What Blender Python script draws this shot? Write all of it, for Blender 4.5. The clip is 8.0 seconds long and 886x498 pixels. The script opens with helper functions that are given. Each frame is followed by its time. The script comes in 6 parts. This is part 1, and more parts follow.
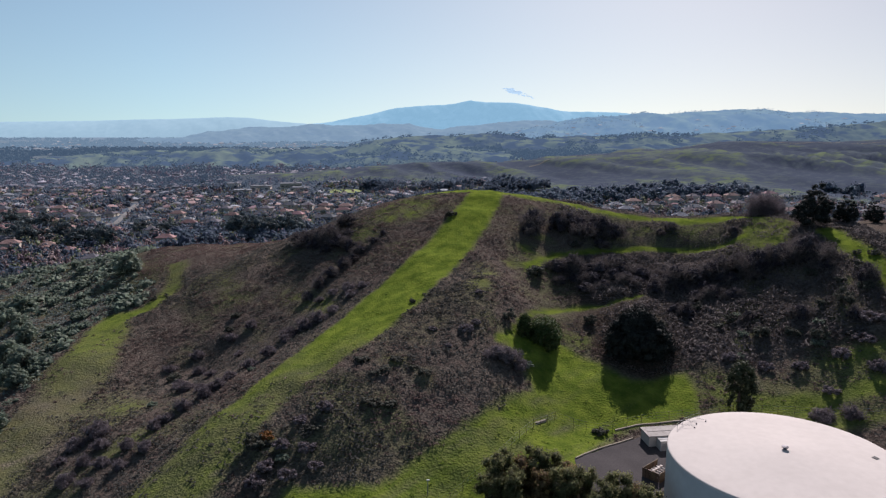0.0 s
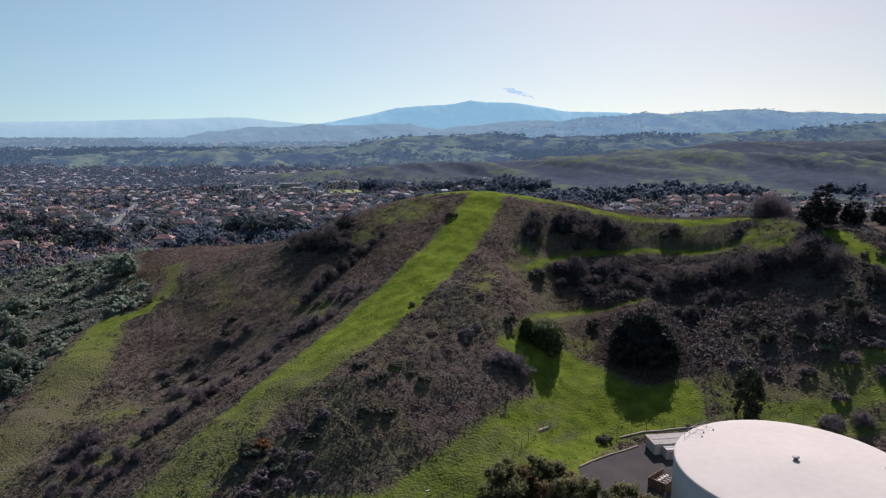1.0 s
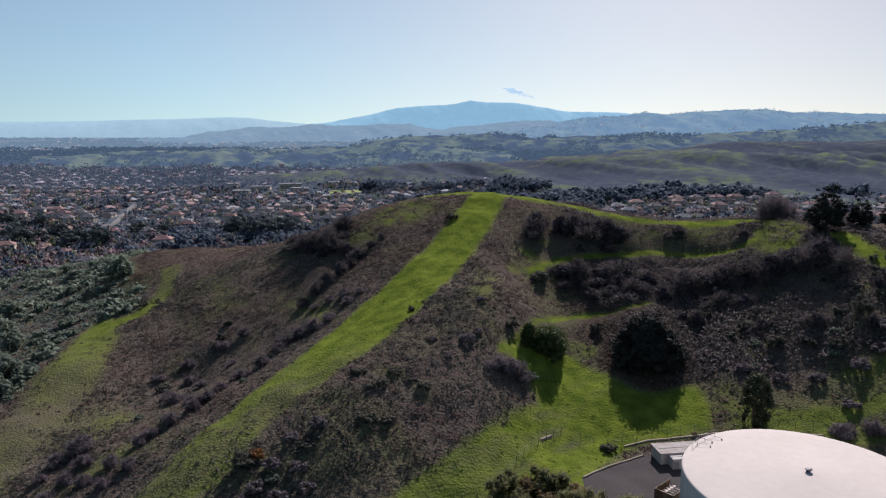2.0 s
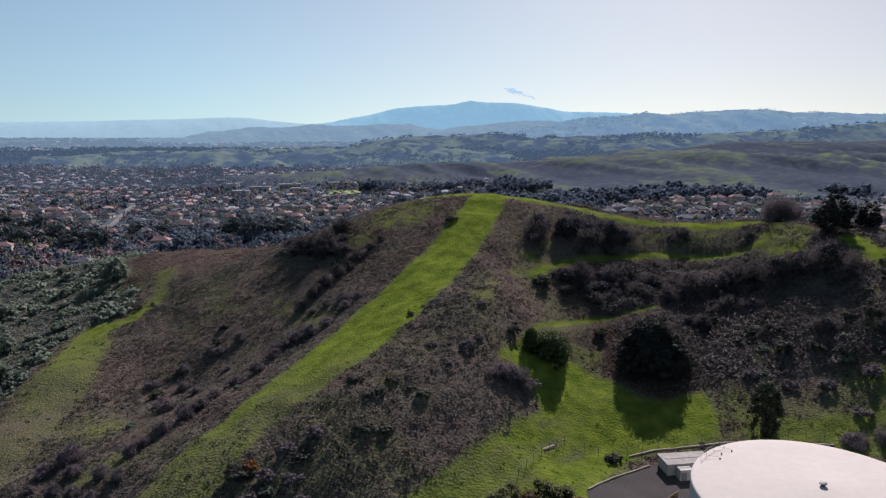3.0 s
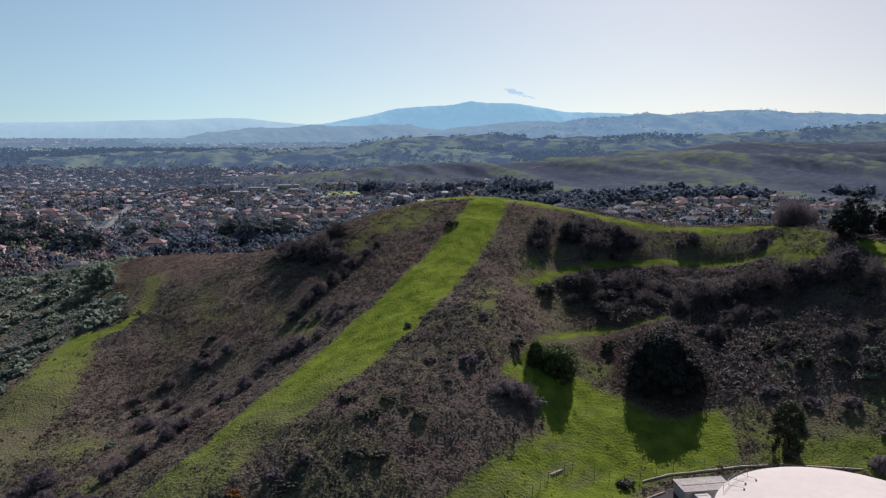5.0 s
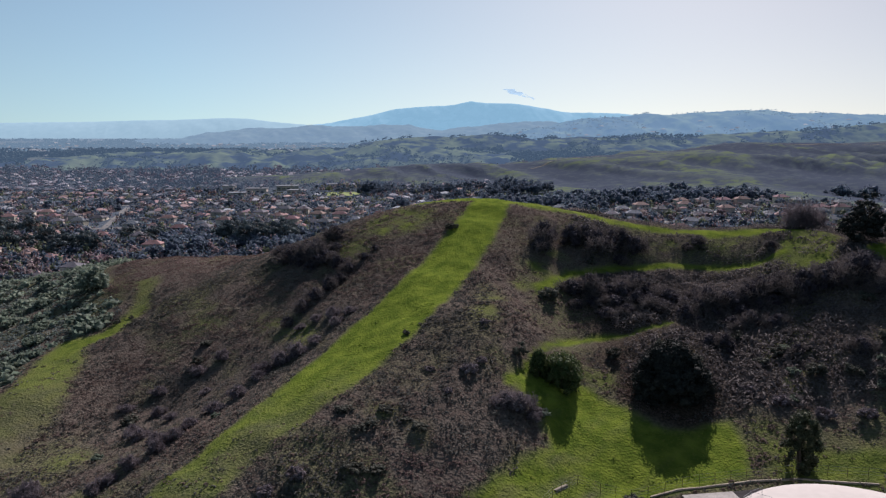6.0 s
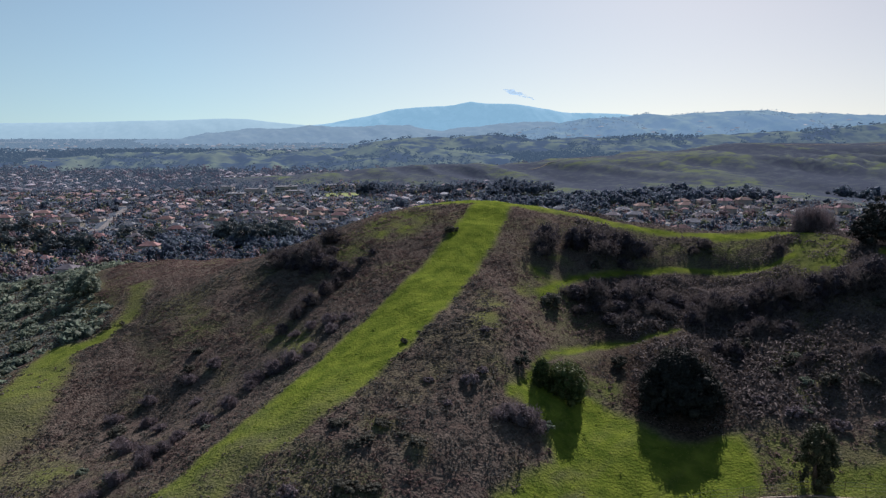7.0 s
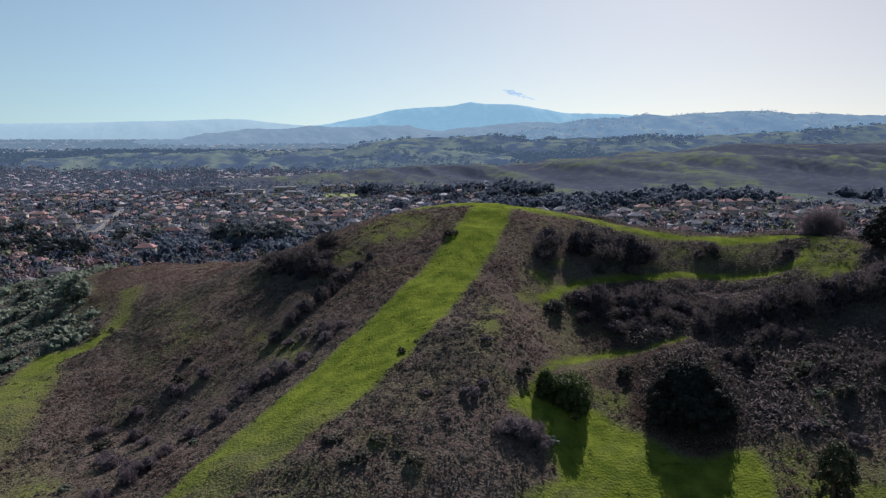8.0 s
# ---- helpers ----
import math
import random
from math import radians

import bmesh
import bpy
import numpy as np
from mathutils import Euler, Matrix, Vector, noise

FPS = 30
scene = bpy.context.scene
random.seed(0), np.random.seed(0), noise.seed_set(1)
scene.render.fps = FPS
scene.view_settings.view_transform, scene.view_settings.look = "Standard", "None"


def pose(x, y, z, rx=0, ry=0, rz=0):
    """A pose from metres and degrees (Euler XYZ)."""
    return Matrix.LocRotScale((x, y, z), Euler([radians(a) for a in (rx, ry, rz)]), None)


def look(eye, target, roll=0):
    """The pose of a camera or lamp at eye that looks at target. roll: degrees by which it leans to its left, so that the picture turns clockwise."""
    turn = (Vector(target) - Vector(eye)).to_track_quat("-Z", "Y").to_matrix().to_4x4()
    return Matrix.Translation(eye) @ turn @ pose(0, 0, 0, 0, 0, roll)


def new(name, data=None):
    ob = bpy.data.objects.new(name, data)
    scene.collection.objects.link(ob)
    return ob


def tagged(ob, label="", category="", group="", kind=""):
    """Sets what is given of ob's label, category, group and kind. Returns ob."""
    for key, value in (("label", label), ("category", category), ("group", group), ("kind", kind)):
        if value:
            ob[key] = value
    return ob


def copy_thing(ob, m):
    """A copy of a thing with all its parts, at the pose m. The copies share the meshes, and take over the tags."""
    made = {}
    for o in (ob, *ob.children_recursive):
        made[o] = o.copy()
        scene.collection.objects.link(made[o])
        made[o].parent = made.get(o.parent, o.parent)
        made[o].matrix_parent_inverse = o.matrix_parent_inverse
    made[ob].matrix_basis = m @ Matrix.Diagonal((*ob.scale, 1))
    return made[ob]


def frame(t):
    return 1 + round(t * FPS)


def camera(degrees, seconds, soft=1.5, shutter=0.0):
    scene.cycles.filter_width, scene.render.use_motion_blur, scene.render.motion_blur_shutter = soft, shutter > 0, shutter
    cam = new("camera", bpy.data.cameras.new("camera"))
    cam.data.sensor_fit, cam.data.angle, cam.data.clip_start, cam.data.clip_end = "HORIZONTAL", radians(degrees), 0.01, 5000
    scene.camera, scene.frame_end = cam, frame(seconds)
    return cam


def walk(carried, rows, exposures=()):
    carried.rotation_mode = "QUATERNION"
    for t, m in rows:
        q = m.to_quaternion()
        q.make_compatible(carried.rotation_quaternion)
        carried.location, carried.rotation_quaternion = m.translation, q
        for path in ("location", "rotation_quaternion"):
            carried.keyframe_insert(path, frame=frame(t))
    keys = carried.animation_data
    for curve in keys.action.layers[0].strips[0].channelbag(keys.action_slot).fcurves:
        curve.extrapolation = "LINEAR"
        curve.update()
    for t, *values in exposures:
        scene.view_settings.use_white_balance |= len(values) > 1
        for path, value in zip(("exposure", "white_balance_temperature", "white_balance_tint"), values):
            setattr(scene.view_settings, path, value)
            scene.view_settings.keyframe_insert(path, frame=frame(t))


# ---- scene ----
# ---------------------------------------------------------------- camera and walk
PITCH = -10.115
cam = camera(64.2, 8.0, soft=1.25)


def eye_row(t):
    """Level flight straight ahead that slowly gathers speed."""
    s = 2.94 * t + 0.1555 * t * t
    u = t / 8.0
    return (t, pose(0.0115 * s, s, 56.0, 90 + PITCH + 0.14 * u * u, 0, 0.3 * u - 0.32 * u * u))


walk(cam, [eye_row(0.5 * i) for i in range(17)], exposures=[(0.0, 0.52, 6200, 21), (8.0, 0.48, 6200, 21)])

# ---------------------------------------------------------------- world and sun
SUN_AZ = 18.0     # degrees to the right of straight ahead
SUN_EL = 35.0
world = bpy.data.worlds.new("world")
scene.world = world
world.use_nodes = True
wn = world.node_tree.nodes
wl = world.node_tree.links
wn.clear()
sky = wn.new("ShaderNodeTexSky")
sky.sky_type = 'NISHITA'
sky.sun_disc = False
sky.sun_elevation = radians(SUN_EL)
sky.sun_rotation = radians(SUN_AZ)
sky.air_density = 1.0
sky.dust_density = 0.45
sky.ozone_density = 3.0
bg = wn.new("ShaderNodeBackground")
bg.inputs["Strength"].default_value = 0.065
wout = wn.new("ShaderNodeOutputWorld")
pale = wn.new("ShaderNodeHueSaturation")
pale.inputs["Saturation"].default_value = 0.80
# the low sky is as pale as the air a little higher: look it up somewhat above
coord = wn.new("ShaderNodeTexCoord")
raised = wn.new("ShaderNodeVectorMath")
raised.operation = 'ADD'
raised.inputs[1].default_value = (0, 0, 0.085)
wl.new(coord.outputs["Generated"], raised.inputs[0])
wl.new(raised.outputs[0], sky.inputs["Vector"])
wl.new(sky.outputs[0], pale.inputs["Color"])
tint = wn.new("ShaderNodeMix")
tint.data_type, tint.blend_type = 'RGBA', 'MULTIPLY'
tint.inputs["Factor"].default_value = 1.0
# the air whitens and warms on the sun's side, most over the hazy hills to the right of it
toward = wn.new("ShaderNodeVectorMath")
toward.operation = 'DOT_PRODUCT'
HAZE_AZ, HAZE_EL = radians(SUN_AZ + 24), radians(15)
toward.inputs[1].default_value = (math.sin(HAZE_AZ) * math.cos(HAZE_EL), math.cos(HAZE_AZ) * math.cos(HAZE_EL), math.sin(HAZE_EL))
wl.new(coord.outputs["Generated"], toward.inputs[0])
nearness = wn.new("ShaderNodeMapRange")
nearness.inputs["From Min"].default_value = 0.45
nearness.inputs["From Max"].default_value = 1.0
wl.new(toward.outputs["Value"], nearness.inputs["Value"])
warm_air = wn.new("ShaderNodeMix")
warm_air.data_type = 'RGBA'
warm_air.inputs["A"].default_value = (0.945, 1.10, 0.98, 1)
warm_air.inputs["B"].default_value = (1.055, 0.935, 0.755, 1)
wl.new(nearness.outputs["Result"], warm_air.inputs["Factor"])
wl.new(warm_air.outputs["Result"], tint.inputs["B"])
wl.new(pale.outputs[0], tint.inputs["A"])
wl.new(tint.outputs["Result"], bg.inputs["Color"])
wl.new(bg.outputs[0], wout.inputs["Surface"])

sun_data = bpy.data.lights.new("sun", 'SUN')
sun_data.energy = 4.8
sun_data.angle = radians(0.53)
sun_data.color = (1.0, 0.95, 0.87)
sun = new("sun", sun_data)
az, el = radians(SUN_AZ), radians(SUN_EL)
sun_dir = Vector((math.sin(az) * math.cos(el), math.cos(az) * math.cos(el), math.sin(el)))
sun.matrix_world = look(sun_dir * 300, (0, 0, 0))


# ---------------------------------------------------------------- materials
def surface(name, dark, light, fine=3.0, coarse=0.25, rough=0.85, bump=0.3, vary=0.0, metal=0.0, spots=None, glow=None,
            island=False, gloss=0.3, leaf=0.0):
    """A procedural material: two noises mix dark and light, a fine bump, an optional shift from piece to piece."""
    m = bpy.data.materials.new(name)
    m.use_nodes = True
    n, l = m.node_tree.nodes, m.node_tree.links
    b = n["Principled BSDF"]
    out = n["Material Output"]
    geo = n.new("ShaderNodeNewGeometry")
    n1 = n.new("ShaderNodeTexNoise")
    n1.inputs["Scale"].default_value = fine
    n1.inputs["Detail"].default_value = 4
    n2 = n.new("ShaderNodeTexNoise")
    n2.inputs["Scale"].default_value = coarse
    n2.inputs["Detail"].default_value = 3
    l.new(geo.outputs["Position"], n1.inputs["Vector"])
    l.new(geo.outputs["Position"], n2.inputs["Vector"])
    add = n.new("ShaderNodeMath")
    add.operation = 'MULTIPLY_ADD'
    add.inputs[1].default_value = 0.55
    l.new(n1.outputs["Fac"], add.inputs[0])
    half = n.new("ShaderNodeMath")
    half.operation = 'MULTIPLY'
    half.inputs[1].default_value = 0.45
    l.new(n2.outputs["Fac"], half.inputs[0])
    l.new(half.outputs[0], add.inputs[2])
    ramp = n.new("ShaderNodeMapRange")
    ramp.inputs["From Min"].default_value = 0.36
    ramp.inputs["From Max"].default_value = 0.64
    l.new(add.outputs[0], ramp.inputs["Value"])
    mix = n.new("ShaderNodeMix")
    mix.data_type = 'RGBA'
    mix.inputs["A"].default_value = (*dark, 1)
    mix.inputs["B"].default_value = (*light, 1)
    l.new(ramp.outputs["Result"], mix.inputs["Factor"])
    colour = mix.outputs["Result"]
    if vary > 0:
        hsv = n.new("ShaderNodeHueSaturation")
        l.new(colour, hsv.inputs["Color"])
        if island:
            rnd = geo.outputs["Random Per Island"]
        else:
            info = n.new("ShaderNodeObjectInfo")
            rnd = info.outputs["Random"]
        r1 = n.new("ShaderNodeMapRange")
        r1.inputs["To Min"].default_value = 1 - vary
        r1.inputs["To Max"].default_value = 1 + vary
        l.new(rnd, r1.inputs["Value"])
        l.new(r1.outputs["Result"], hsv.inputs["Value"])
        wh = n.new("ShaderNodeTexWhiteNoise")
        wh.noise_dimensions = '1D'
        l.new(rnd, wh.inputs["W"])
        r2 = n.new("ShaderNodeMapRange")
        r2.inputs["To Min"].default_value = 0.5 - vary * 0.09
        r2.inputs["To Max"].default_value = 0.5 + vary * 0.09
        l.new(wh.outputs["Value"], r2.inputs["Value"])
        l.new(r2.outputs["Result"], hsv.inputs["Hue"])
        colour = hsv.outputs["Color"]
    l.new(colour, b.inputs["Base Color"])
    b.inputs["Roughness"].default_value = rough
    b.inputs["Metallic"].default_value = metal
    b.inputs["Specular IOR Level"].default_value = gloss
    if bump > 0:
        bp = n.new("ShaderNodeBump")
        bp.inputs["Strength"].default_value = bump
        bp.inputs["Distance"].default_value = 0.4 / fine
        l.new(n1.outputs["Fac"], bp.inputs["Height"])
        l.new(bp.outputs["Normal"], b.inputs["Normal"])
    if glow:
        b.inputs["Emission Color"].default_value = (*glow[0], 1)
        b.inputs["Emission Strength"].default_value = glow[1]
    if leaf > 0:
        tr = n.new("ShaderNodeBsdfTranslucent")
        l.new(colour, tr.inputs["Color"])
        ms = n.new("ShaderNodeMixShader")
        ms.inputs[0].default_value = leaf
        l.new(b.outputs[0], ms.inputs[1])
        l.new(tr.outputs[0], ms.inputs[2])
        l.new(ms.outputs[0], out.inputs["Surface"])
    return m


M_TANK = surface("tank_paint", (0.52, 0.465, 0.43), (0.57, 0.512, 0.475), 0.9, 0.12, 0.95, 0.01, gloss=0.03)
M_TANK_WALL = surface("tank_wall_paint", (0.46, 0.46, 0.455), (0.52, 0.52, 0.515), 0.9, 0.12, 0.8, 0.01, gloss=0.1)
M_METAL = surface("galvanised_metal", (0.20, 0.20, 0.21), (0.30, 0.30, 0.31), 6, 0.6, 0.6, 0.05, metal=0.4)
M_VENT = surface("dull_vent_metal", (0.11, 0.10, 0.11), (0.18, 0.165, 0.18), 6, 0.6, 0.6, 0.05, metal=0.3)
M_DARK_STEEL = surface("dark_steel", (0.035, 0.033, 0.035), (0.07, 0.066, 0.066), 6, 0.6, 0.7, 0.05, gloss=0.2)
M_ASPHALT = surface("asphalt", (0.045, 0.040, 0.041), (0.075, 0.067, 0.068), 5, 0.15, 0.95, 0.2, gloss=0.05)
M_CONCRETE = surface("concrete", (0.16, 0.135, 0.105), (0.28, 0.24, 0.195), 4, 0.4, 0.9, 0.2, gloss=0.1)
M_STUCCO = surface("shed_stucco", (0.40, 0.375, 0.355), (0.50, 0.475, 0.45), 5, 0.5, 0.9, 0.1, gloss=0.1)
M_SHEDROOF = surface("shed_roof", (0.26, 0.235, 0.22), (0.42, 0.385, 0.36), 4, 0.7, 0.95, 0.15, gloss=0.05)
M_WOOD = surface("weathered_fence_wood", (0.085, 0.055, 0.036), (0.20, 0.135, 0.085), 7, 0.9, 0.8, 0.2, vary=0.2)
M_BARK = surface("bark", (0.06, 0.045, 0.035), (0.13, 0.10, 0.08), 8, 1.0, 0.9, 0.5)
M_LEAF_DARK = surface("dark_oak_leaves", (0.012, 0.014, 0.013), (0.032, 0.036, 0.032), 2.0, 0.2, 0.8, 0, vary=0.35, island=True, leaf=0.06, gloss=0.1)
M_LEAF_SAGE = surface("grey_green_shrub_leaves", (0.046, 0.048, 0.040), (0.116, 0.116, 0.092), 2.0, 0.2, 0.8, 0, vary=0.35, island=True, leaf=0.3, gloss=0.1)
M_LEAF_GREEN = surface("green_shrub_leaves", (0.090, 0.120, 0.098), (0.205, 0.240, 0.176), 2.0, 0.1, 0.7, 0, vary=0.4, island=True, leaf=0.5, gloss=0.2)
M_LEAF_OLIVE = surface("olive_tree_leaves", (0.078, 0.084, 0.040), (0.200, 0.200, 0.092), 2.0, 0.2, 0.7, 0, vary=0.4, island=True, leaf=0.6, gloss=0.2)
M_LEAF_BRONZE = surface("bronze_tree_leaves", (0.110, 0.080, 0.042), (0.255, 0.185, 0.092), 2.0, 0.2, 0.7, 0, vary=0.4, island=True, leaf=0.58, gloss=0.2)
M_SCRUB_BROWN = surface("dry_scrub", (0.094, 0.068, 0.060), (0.180, 0.136, 0.120), 1.2, 0.05, 0.9, 0, vary=0.16, island=True, leaf=0.42, gloss=0.1)
M_SCRUB_GREY = surface("grey_sage_scrub", (0.062, 0.061, 0.055), (0.136, 0.130, 0.116), 1.2, 0.05, 0.9, 0, vary=0.16, island=True, leaf=0.42, gloss=0.1)
M_LEAF_SAGE_PALE = surface("pale_sage_leaves", (0.090, 0.108, 0.104), (0.200, 0.225, 0.206), 1.2, 0.05, 0.9, 0, vary=0.2, island=True, leaf=0.42, gloss=0.1)
M_SCRUB_RED = surface("russet_meadow_scrub", (0.105, 0.072, 0.066), (0.195, 0.138, 0.124), 1.2, 0.05, 0.9, 0, vary=0.3, island=True, leaf=0.35, gloss=0.1)
M_TWIG = surface("bare_twig_brush", (0.098, 0.081, 0.090), (0.195, 0.164, 0.174), 1.2, 0.1, 0.9, 0, vary=0.3, island=True, leaf=0.3, gloss=0.1)
M_BRUSH = surface("dark_brush", (0.066, 0.057, 0.057), (0.148, 0.127, 0.122), 1.2, 0.08, 0.9, 0, vary=0.2, island=True, leaf=0.3, gloss=0.1)
M_THICKET = surface("dark_thicket", (0.032, 0.028, 0.036), (0.080, 0.069, 0.082), 1.2, 0.08, 0.9, 0, vary=0.25, island=True, leaf=0.12, gloss=0.1)
M_LEAF_PEPPER = surface("pepper_tree_leaves", (0.038, 0.054, 0.020), (0.100, 0.128, 0.044), 2.0, 0.2, 0.7, 0, vary=0.4, island=True, leaf=0.3, gloss=0.2)
M_LEAF_YARD = surface("dark_shrub_tree_leaves", (0.030, 0.036, 0.020), (0.075, 0.085, 0.046), 2.0, 0.2, 0.7, 0, vary=0.35, island=True, leaf=0.25, gloss=0.2)
M_RUST = surface("rust_coloured_leaves", (0.12, 0.05, 0.015), (0.26, 0.12, 0.03), 2, 0.3, 0.8, 0, vary=0.3, island=True, leaf=0.3)
M_GRASS_TUFT = surface("fresh_grass", (0.105, 0.160, 0.016), (0.170, 0.225, 0.025), 0.9, 0.06, 0.8, 0, vary=0.2, island=True, leaf=0.6, gloss=0.1)


# ---------------------------------------------------------------- mesh helpers
def shade(me, mat):
    if mat:
        me.materials.append(mat)
    return me


def mesh_of(name, verts, faces, mat, smooth=False):
    """A mesh from numpy arrays: verts (n, 3), faces (m, 3 or 4)."""
    verts = np.asarray(verts, dtype=np.float32)
    faces = np.asarray(faces, dtype=np.int32)
    k = faces.shape[1]
    me = bpy.data.meshes.new(name)
    me.vertices.add(len(verts))
    me.vertices.foreach_set("co", verts.ravel())
    me.loops.add(faces.size)
    me.loops.foreach_set("vertex_index", faces.ravel())
    me.polygons.add(len(faces))
    me.polygons.foreach_set("loop_start", np.arange(0, faces.size, k, dtype=np.int32))
    me.polygons.foreach_set("loop_total", np.full(len(faces), k, dtype=np.int32))
    if smooth:
        me.polygons.foreach_set("use_smooth", np.ones(len(faces), dtype=bool))
    me.update(calc_edges=True)
    return shade(me, mat)


def part(name, bm, mat, parent=None, label=""):
    """Links a bmesh as one mesh object, under parent if there is one."""
    me = bpy.data.meshes.new(name)
    bmesh.ops.recalc_face_normals(bm, faces=bm.faces)
    bm.to_mesh(me)
    bm.free()
    shade(me, mat)
    ob = new(name, me)
    if parent:
        ob.parent = parent
    if label:
        tagged(ob, label)
    return ob


def part_mesh(name, me, parent=None, label=""):
    ob = new(name, me)
    if parent:
        ob.parent = parent
    if label:
        tagged(ob, label)
    return ob


def box(bm, cx, cy, cz, sx, sy, sz, turn=0.0, bevel=0.0):
    """Adds a box centred at cx, cy with its base at cz."""
    m = Matrix.Translation((cx, cy, cz + sz / 2)) @ Matrix.Rotation(turn, 4, 'Z') @ Matrix.Diagonal((sx, sy, sz, 1))
    made = bmesh.ops.create_cube(bm, size=1, matrix=m)
    if bevel > 0:
        edges = list({e for v in made["verts"] for e in v.link_edges})
        bmesh.ops.bevel(bm, geom=edges, offset=bevel, segments=2, affect='EDGES', profile=0.5)
    return bm


def tube(bm, a, b, r, r2=None, seg=8):
    """Adds a tapered round bar from a to b."""
    a, b = Vector(a), Vector(b)
    d = b - a
    m = Matrix.Translation((a + b) / 2) @ d.to_track_quat('Z', 'Y').to_matrix().to_4x4()
    bmesh.ops.create_cone(bm, cap_ends=True, segments=seg, radius1=r, radius2=r if r2 is None else r2, depth=d.length, matrix=m)
    return bm


# ---------------------------------------------------------------- landform
# crest and valley lines of the near hill: x, y, height at each bend
SPUR = [(8, 236, 34.0), (4, 214, 31.6), (3, 190, 25.8), (-3, 170, 21.2), (-12, 152, 16.8), (-21, 136, 12.2), (-31, 121, 7.8),
        (-40, 108, 2.8), (-50, 94, -3)]
FLANK = [(24, 232, 33.6), (18, 208, 30.4), (15, 190, 25.7), (10, 160, 20), (8, 145, 16.5), (6, 128, 11.5), (0, 115, 7.2), (-8, 102, 2.8), (-18, 90, -2)]
SHOULDER = [(-6, 230, 33.0), (-19, 228, 30.4), (-31, 222, 26.2)]
RIDGE = [(36, 226, 31.6), (52, 217, 28), (70, 212, 27), (90, 203, 28.6), (112, 196, 29), (150, 188, 30)]
BENCH = [(32, 192, 20.8), (54, 199, 20.6), (71, 198, 20.2), (84, 190, 24)]
TERRACE = [(28, 166, 13.6), (48, 169, 14.6), (68, 168, 13.2), (84, 166, 20), (110, 160, 25)]
BOWL = [(24, 140, 6.5), (36, 140, 5.6), (52, 136, 5.2), (74, 131, 7), (95, 128, 13)]
YARD = [(16, 119, 3.4), (30, 122, 1.6), (46, 119, 1.6), (76, 116, 3.5), (20, 104, 0.6), (32, 100, 0), (50, 90, 0), (70, 92, 0.5), (46, 70, -0.5)]
GULLY = [(-36, 196, 17.5), (-44, 184, 10.8), (-53, 173, 4.6), (-60, 160, -1.6), (-66, 128, -3.2), (-70, 105, -8)]
MEADOW = [(-42, 236, 21), (-58, 249, 14.2), (-80, 256, 12.6), (-108, 253, 10), (-85, 229, 11.6), (-98, 219, 6.6), (-93, 192, 2.2), (-86, 164, 0.4), (-84, 130, -5), (-80, 100, -9)]
FOOT = [(-128, 246, 2.5), (-120, 218, 1.2), (-112, 188, -1.2), (-108, 158, -5), (-100, 120, -10), (-98, 90, -15), (-145, 270, 1.5), (-100, 288, 4), (-60, 288, 3), (0, 300, 0),
        (60, 275, 2), (120, 265, 2), (190, 215, 12)]
FAR_FOOT = [(-165, 300, -5), (-172, 230, -9), (-200, 360, -21), (-100, 350, -20), (40, 370, -21), (160, 350, -18), (260, 300, -16), (-180, 160, -20), (-180, 60, -24),
            (-60, 40, -14), (40, 20, -10), (130, 60, 2), (230, 150, 8), (130, 120, 20)]
LINES = [SPUR, FLANK, SHOULDER, RIDGE, BENCH, TERRACE, BOWL, YARD, GULLY, MEADOW, FOOT, FAR_FOOT]
nodes = np.array([p for line in LINES for p in line], dtype=float)


def plate(r2):
    return np.where(r2 > 1e-6, 0.5 * r2 * np.log(np.maximum(r2, 1e-6)), 0.0)


NODES = len(nodes)
NODE_XY = nodes[:, :2] / 100.0
system = np.zeros((NODES + 3, NODES + 3))
system[:NODES, :NODES] = plate(((NODE_XY[:, None] - NODE_XY[None]) ** 2).sum(-1)) + 0.0006 * np.eye(NODES)
system[:NODES, NODES] = 1
system[:NODES, NODES + 1:] = NODE_XY
system[NODES:, :NODES] = system[:NODES, NODES:].T
weights = np.linalg.solve(system, np.concatenate([nodes[:, 2], np.zeros(3)]))


def waves(x, y, scale, seed, octaves=4):
    """Smooth value noise in about -1 to 1, on arrays."""
    total, amp, norm = 0.0, 1.0, 0.0
    x, y = np.asarray(x, float) / scale, np.asarray(y, float) / scale
    for o in range(octaves):
        xi, yi = np.floor(x), np.floor(y)
        fx, fy = x - xi, y - yi
        fx, fy = fx * fx * (3 - 2 * fx), fy * fy * (3 - 2 * fy)

        def cell(a, b):
            h = np.sin(a * 127.1 + b * 311.7 + (seed + o) * 74.7) * 43758.5453
            return (h - np.floor(h)) * 2 - 1
        v = (cell(xi, yi) * (1 - fx) + cell(xi + 1, yi) * fx) * (1 - fy) + (cell(xi, yi + 1) * (1 - fx) + cell(xi + 1, yi + 1) * fx) * fy
        total = total + amp * v
        norm += amp
        amp *= 0.5
        x, y = x * 2.03 + 17.3, y * 2.03 - 9.1
    return total / norm


def step(a, b, v):
    u = np.clip((v - a) / (b - a), 0, 1)
    return u * u * (3 - 2 * u)


def plain(x, y):
    """The town's gently tilted floor."""
    return -26.0 + 6.0 * np.clip(x / 260.0, -1, 1) * (1 - 0.5 * step(900, 1800, y)) + 1.2 * waves(x, y, 220, 5, 2)


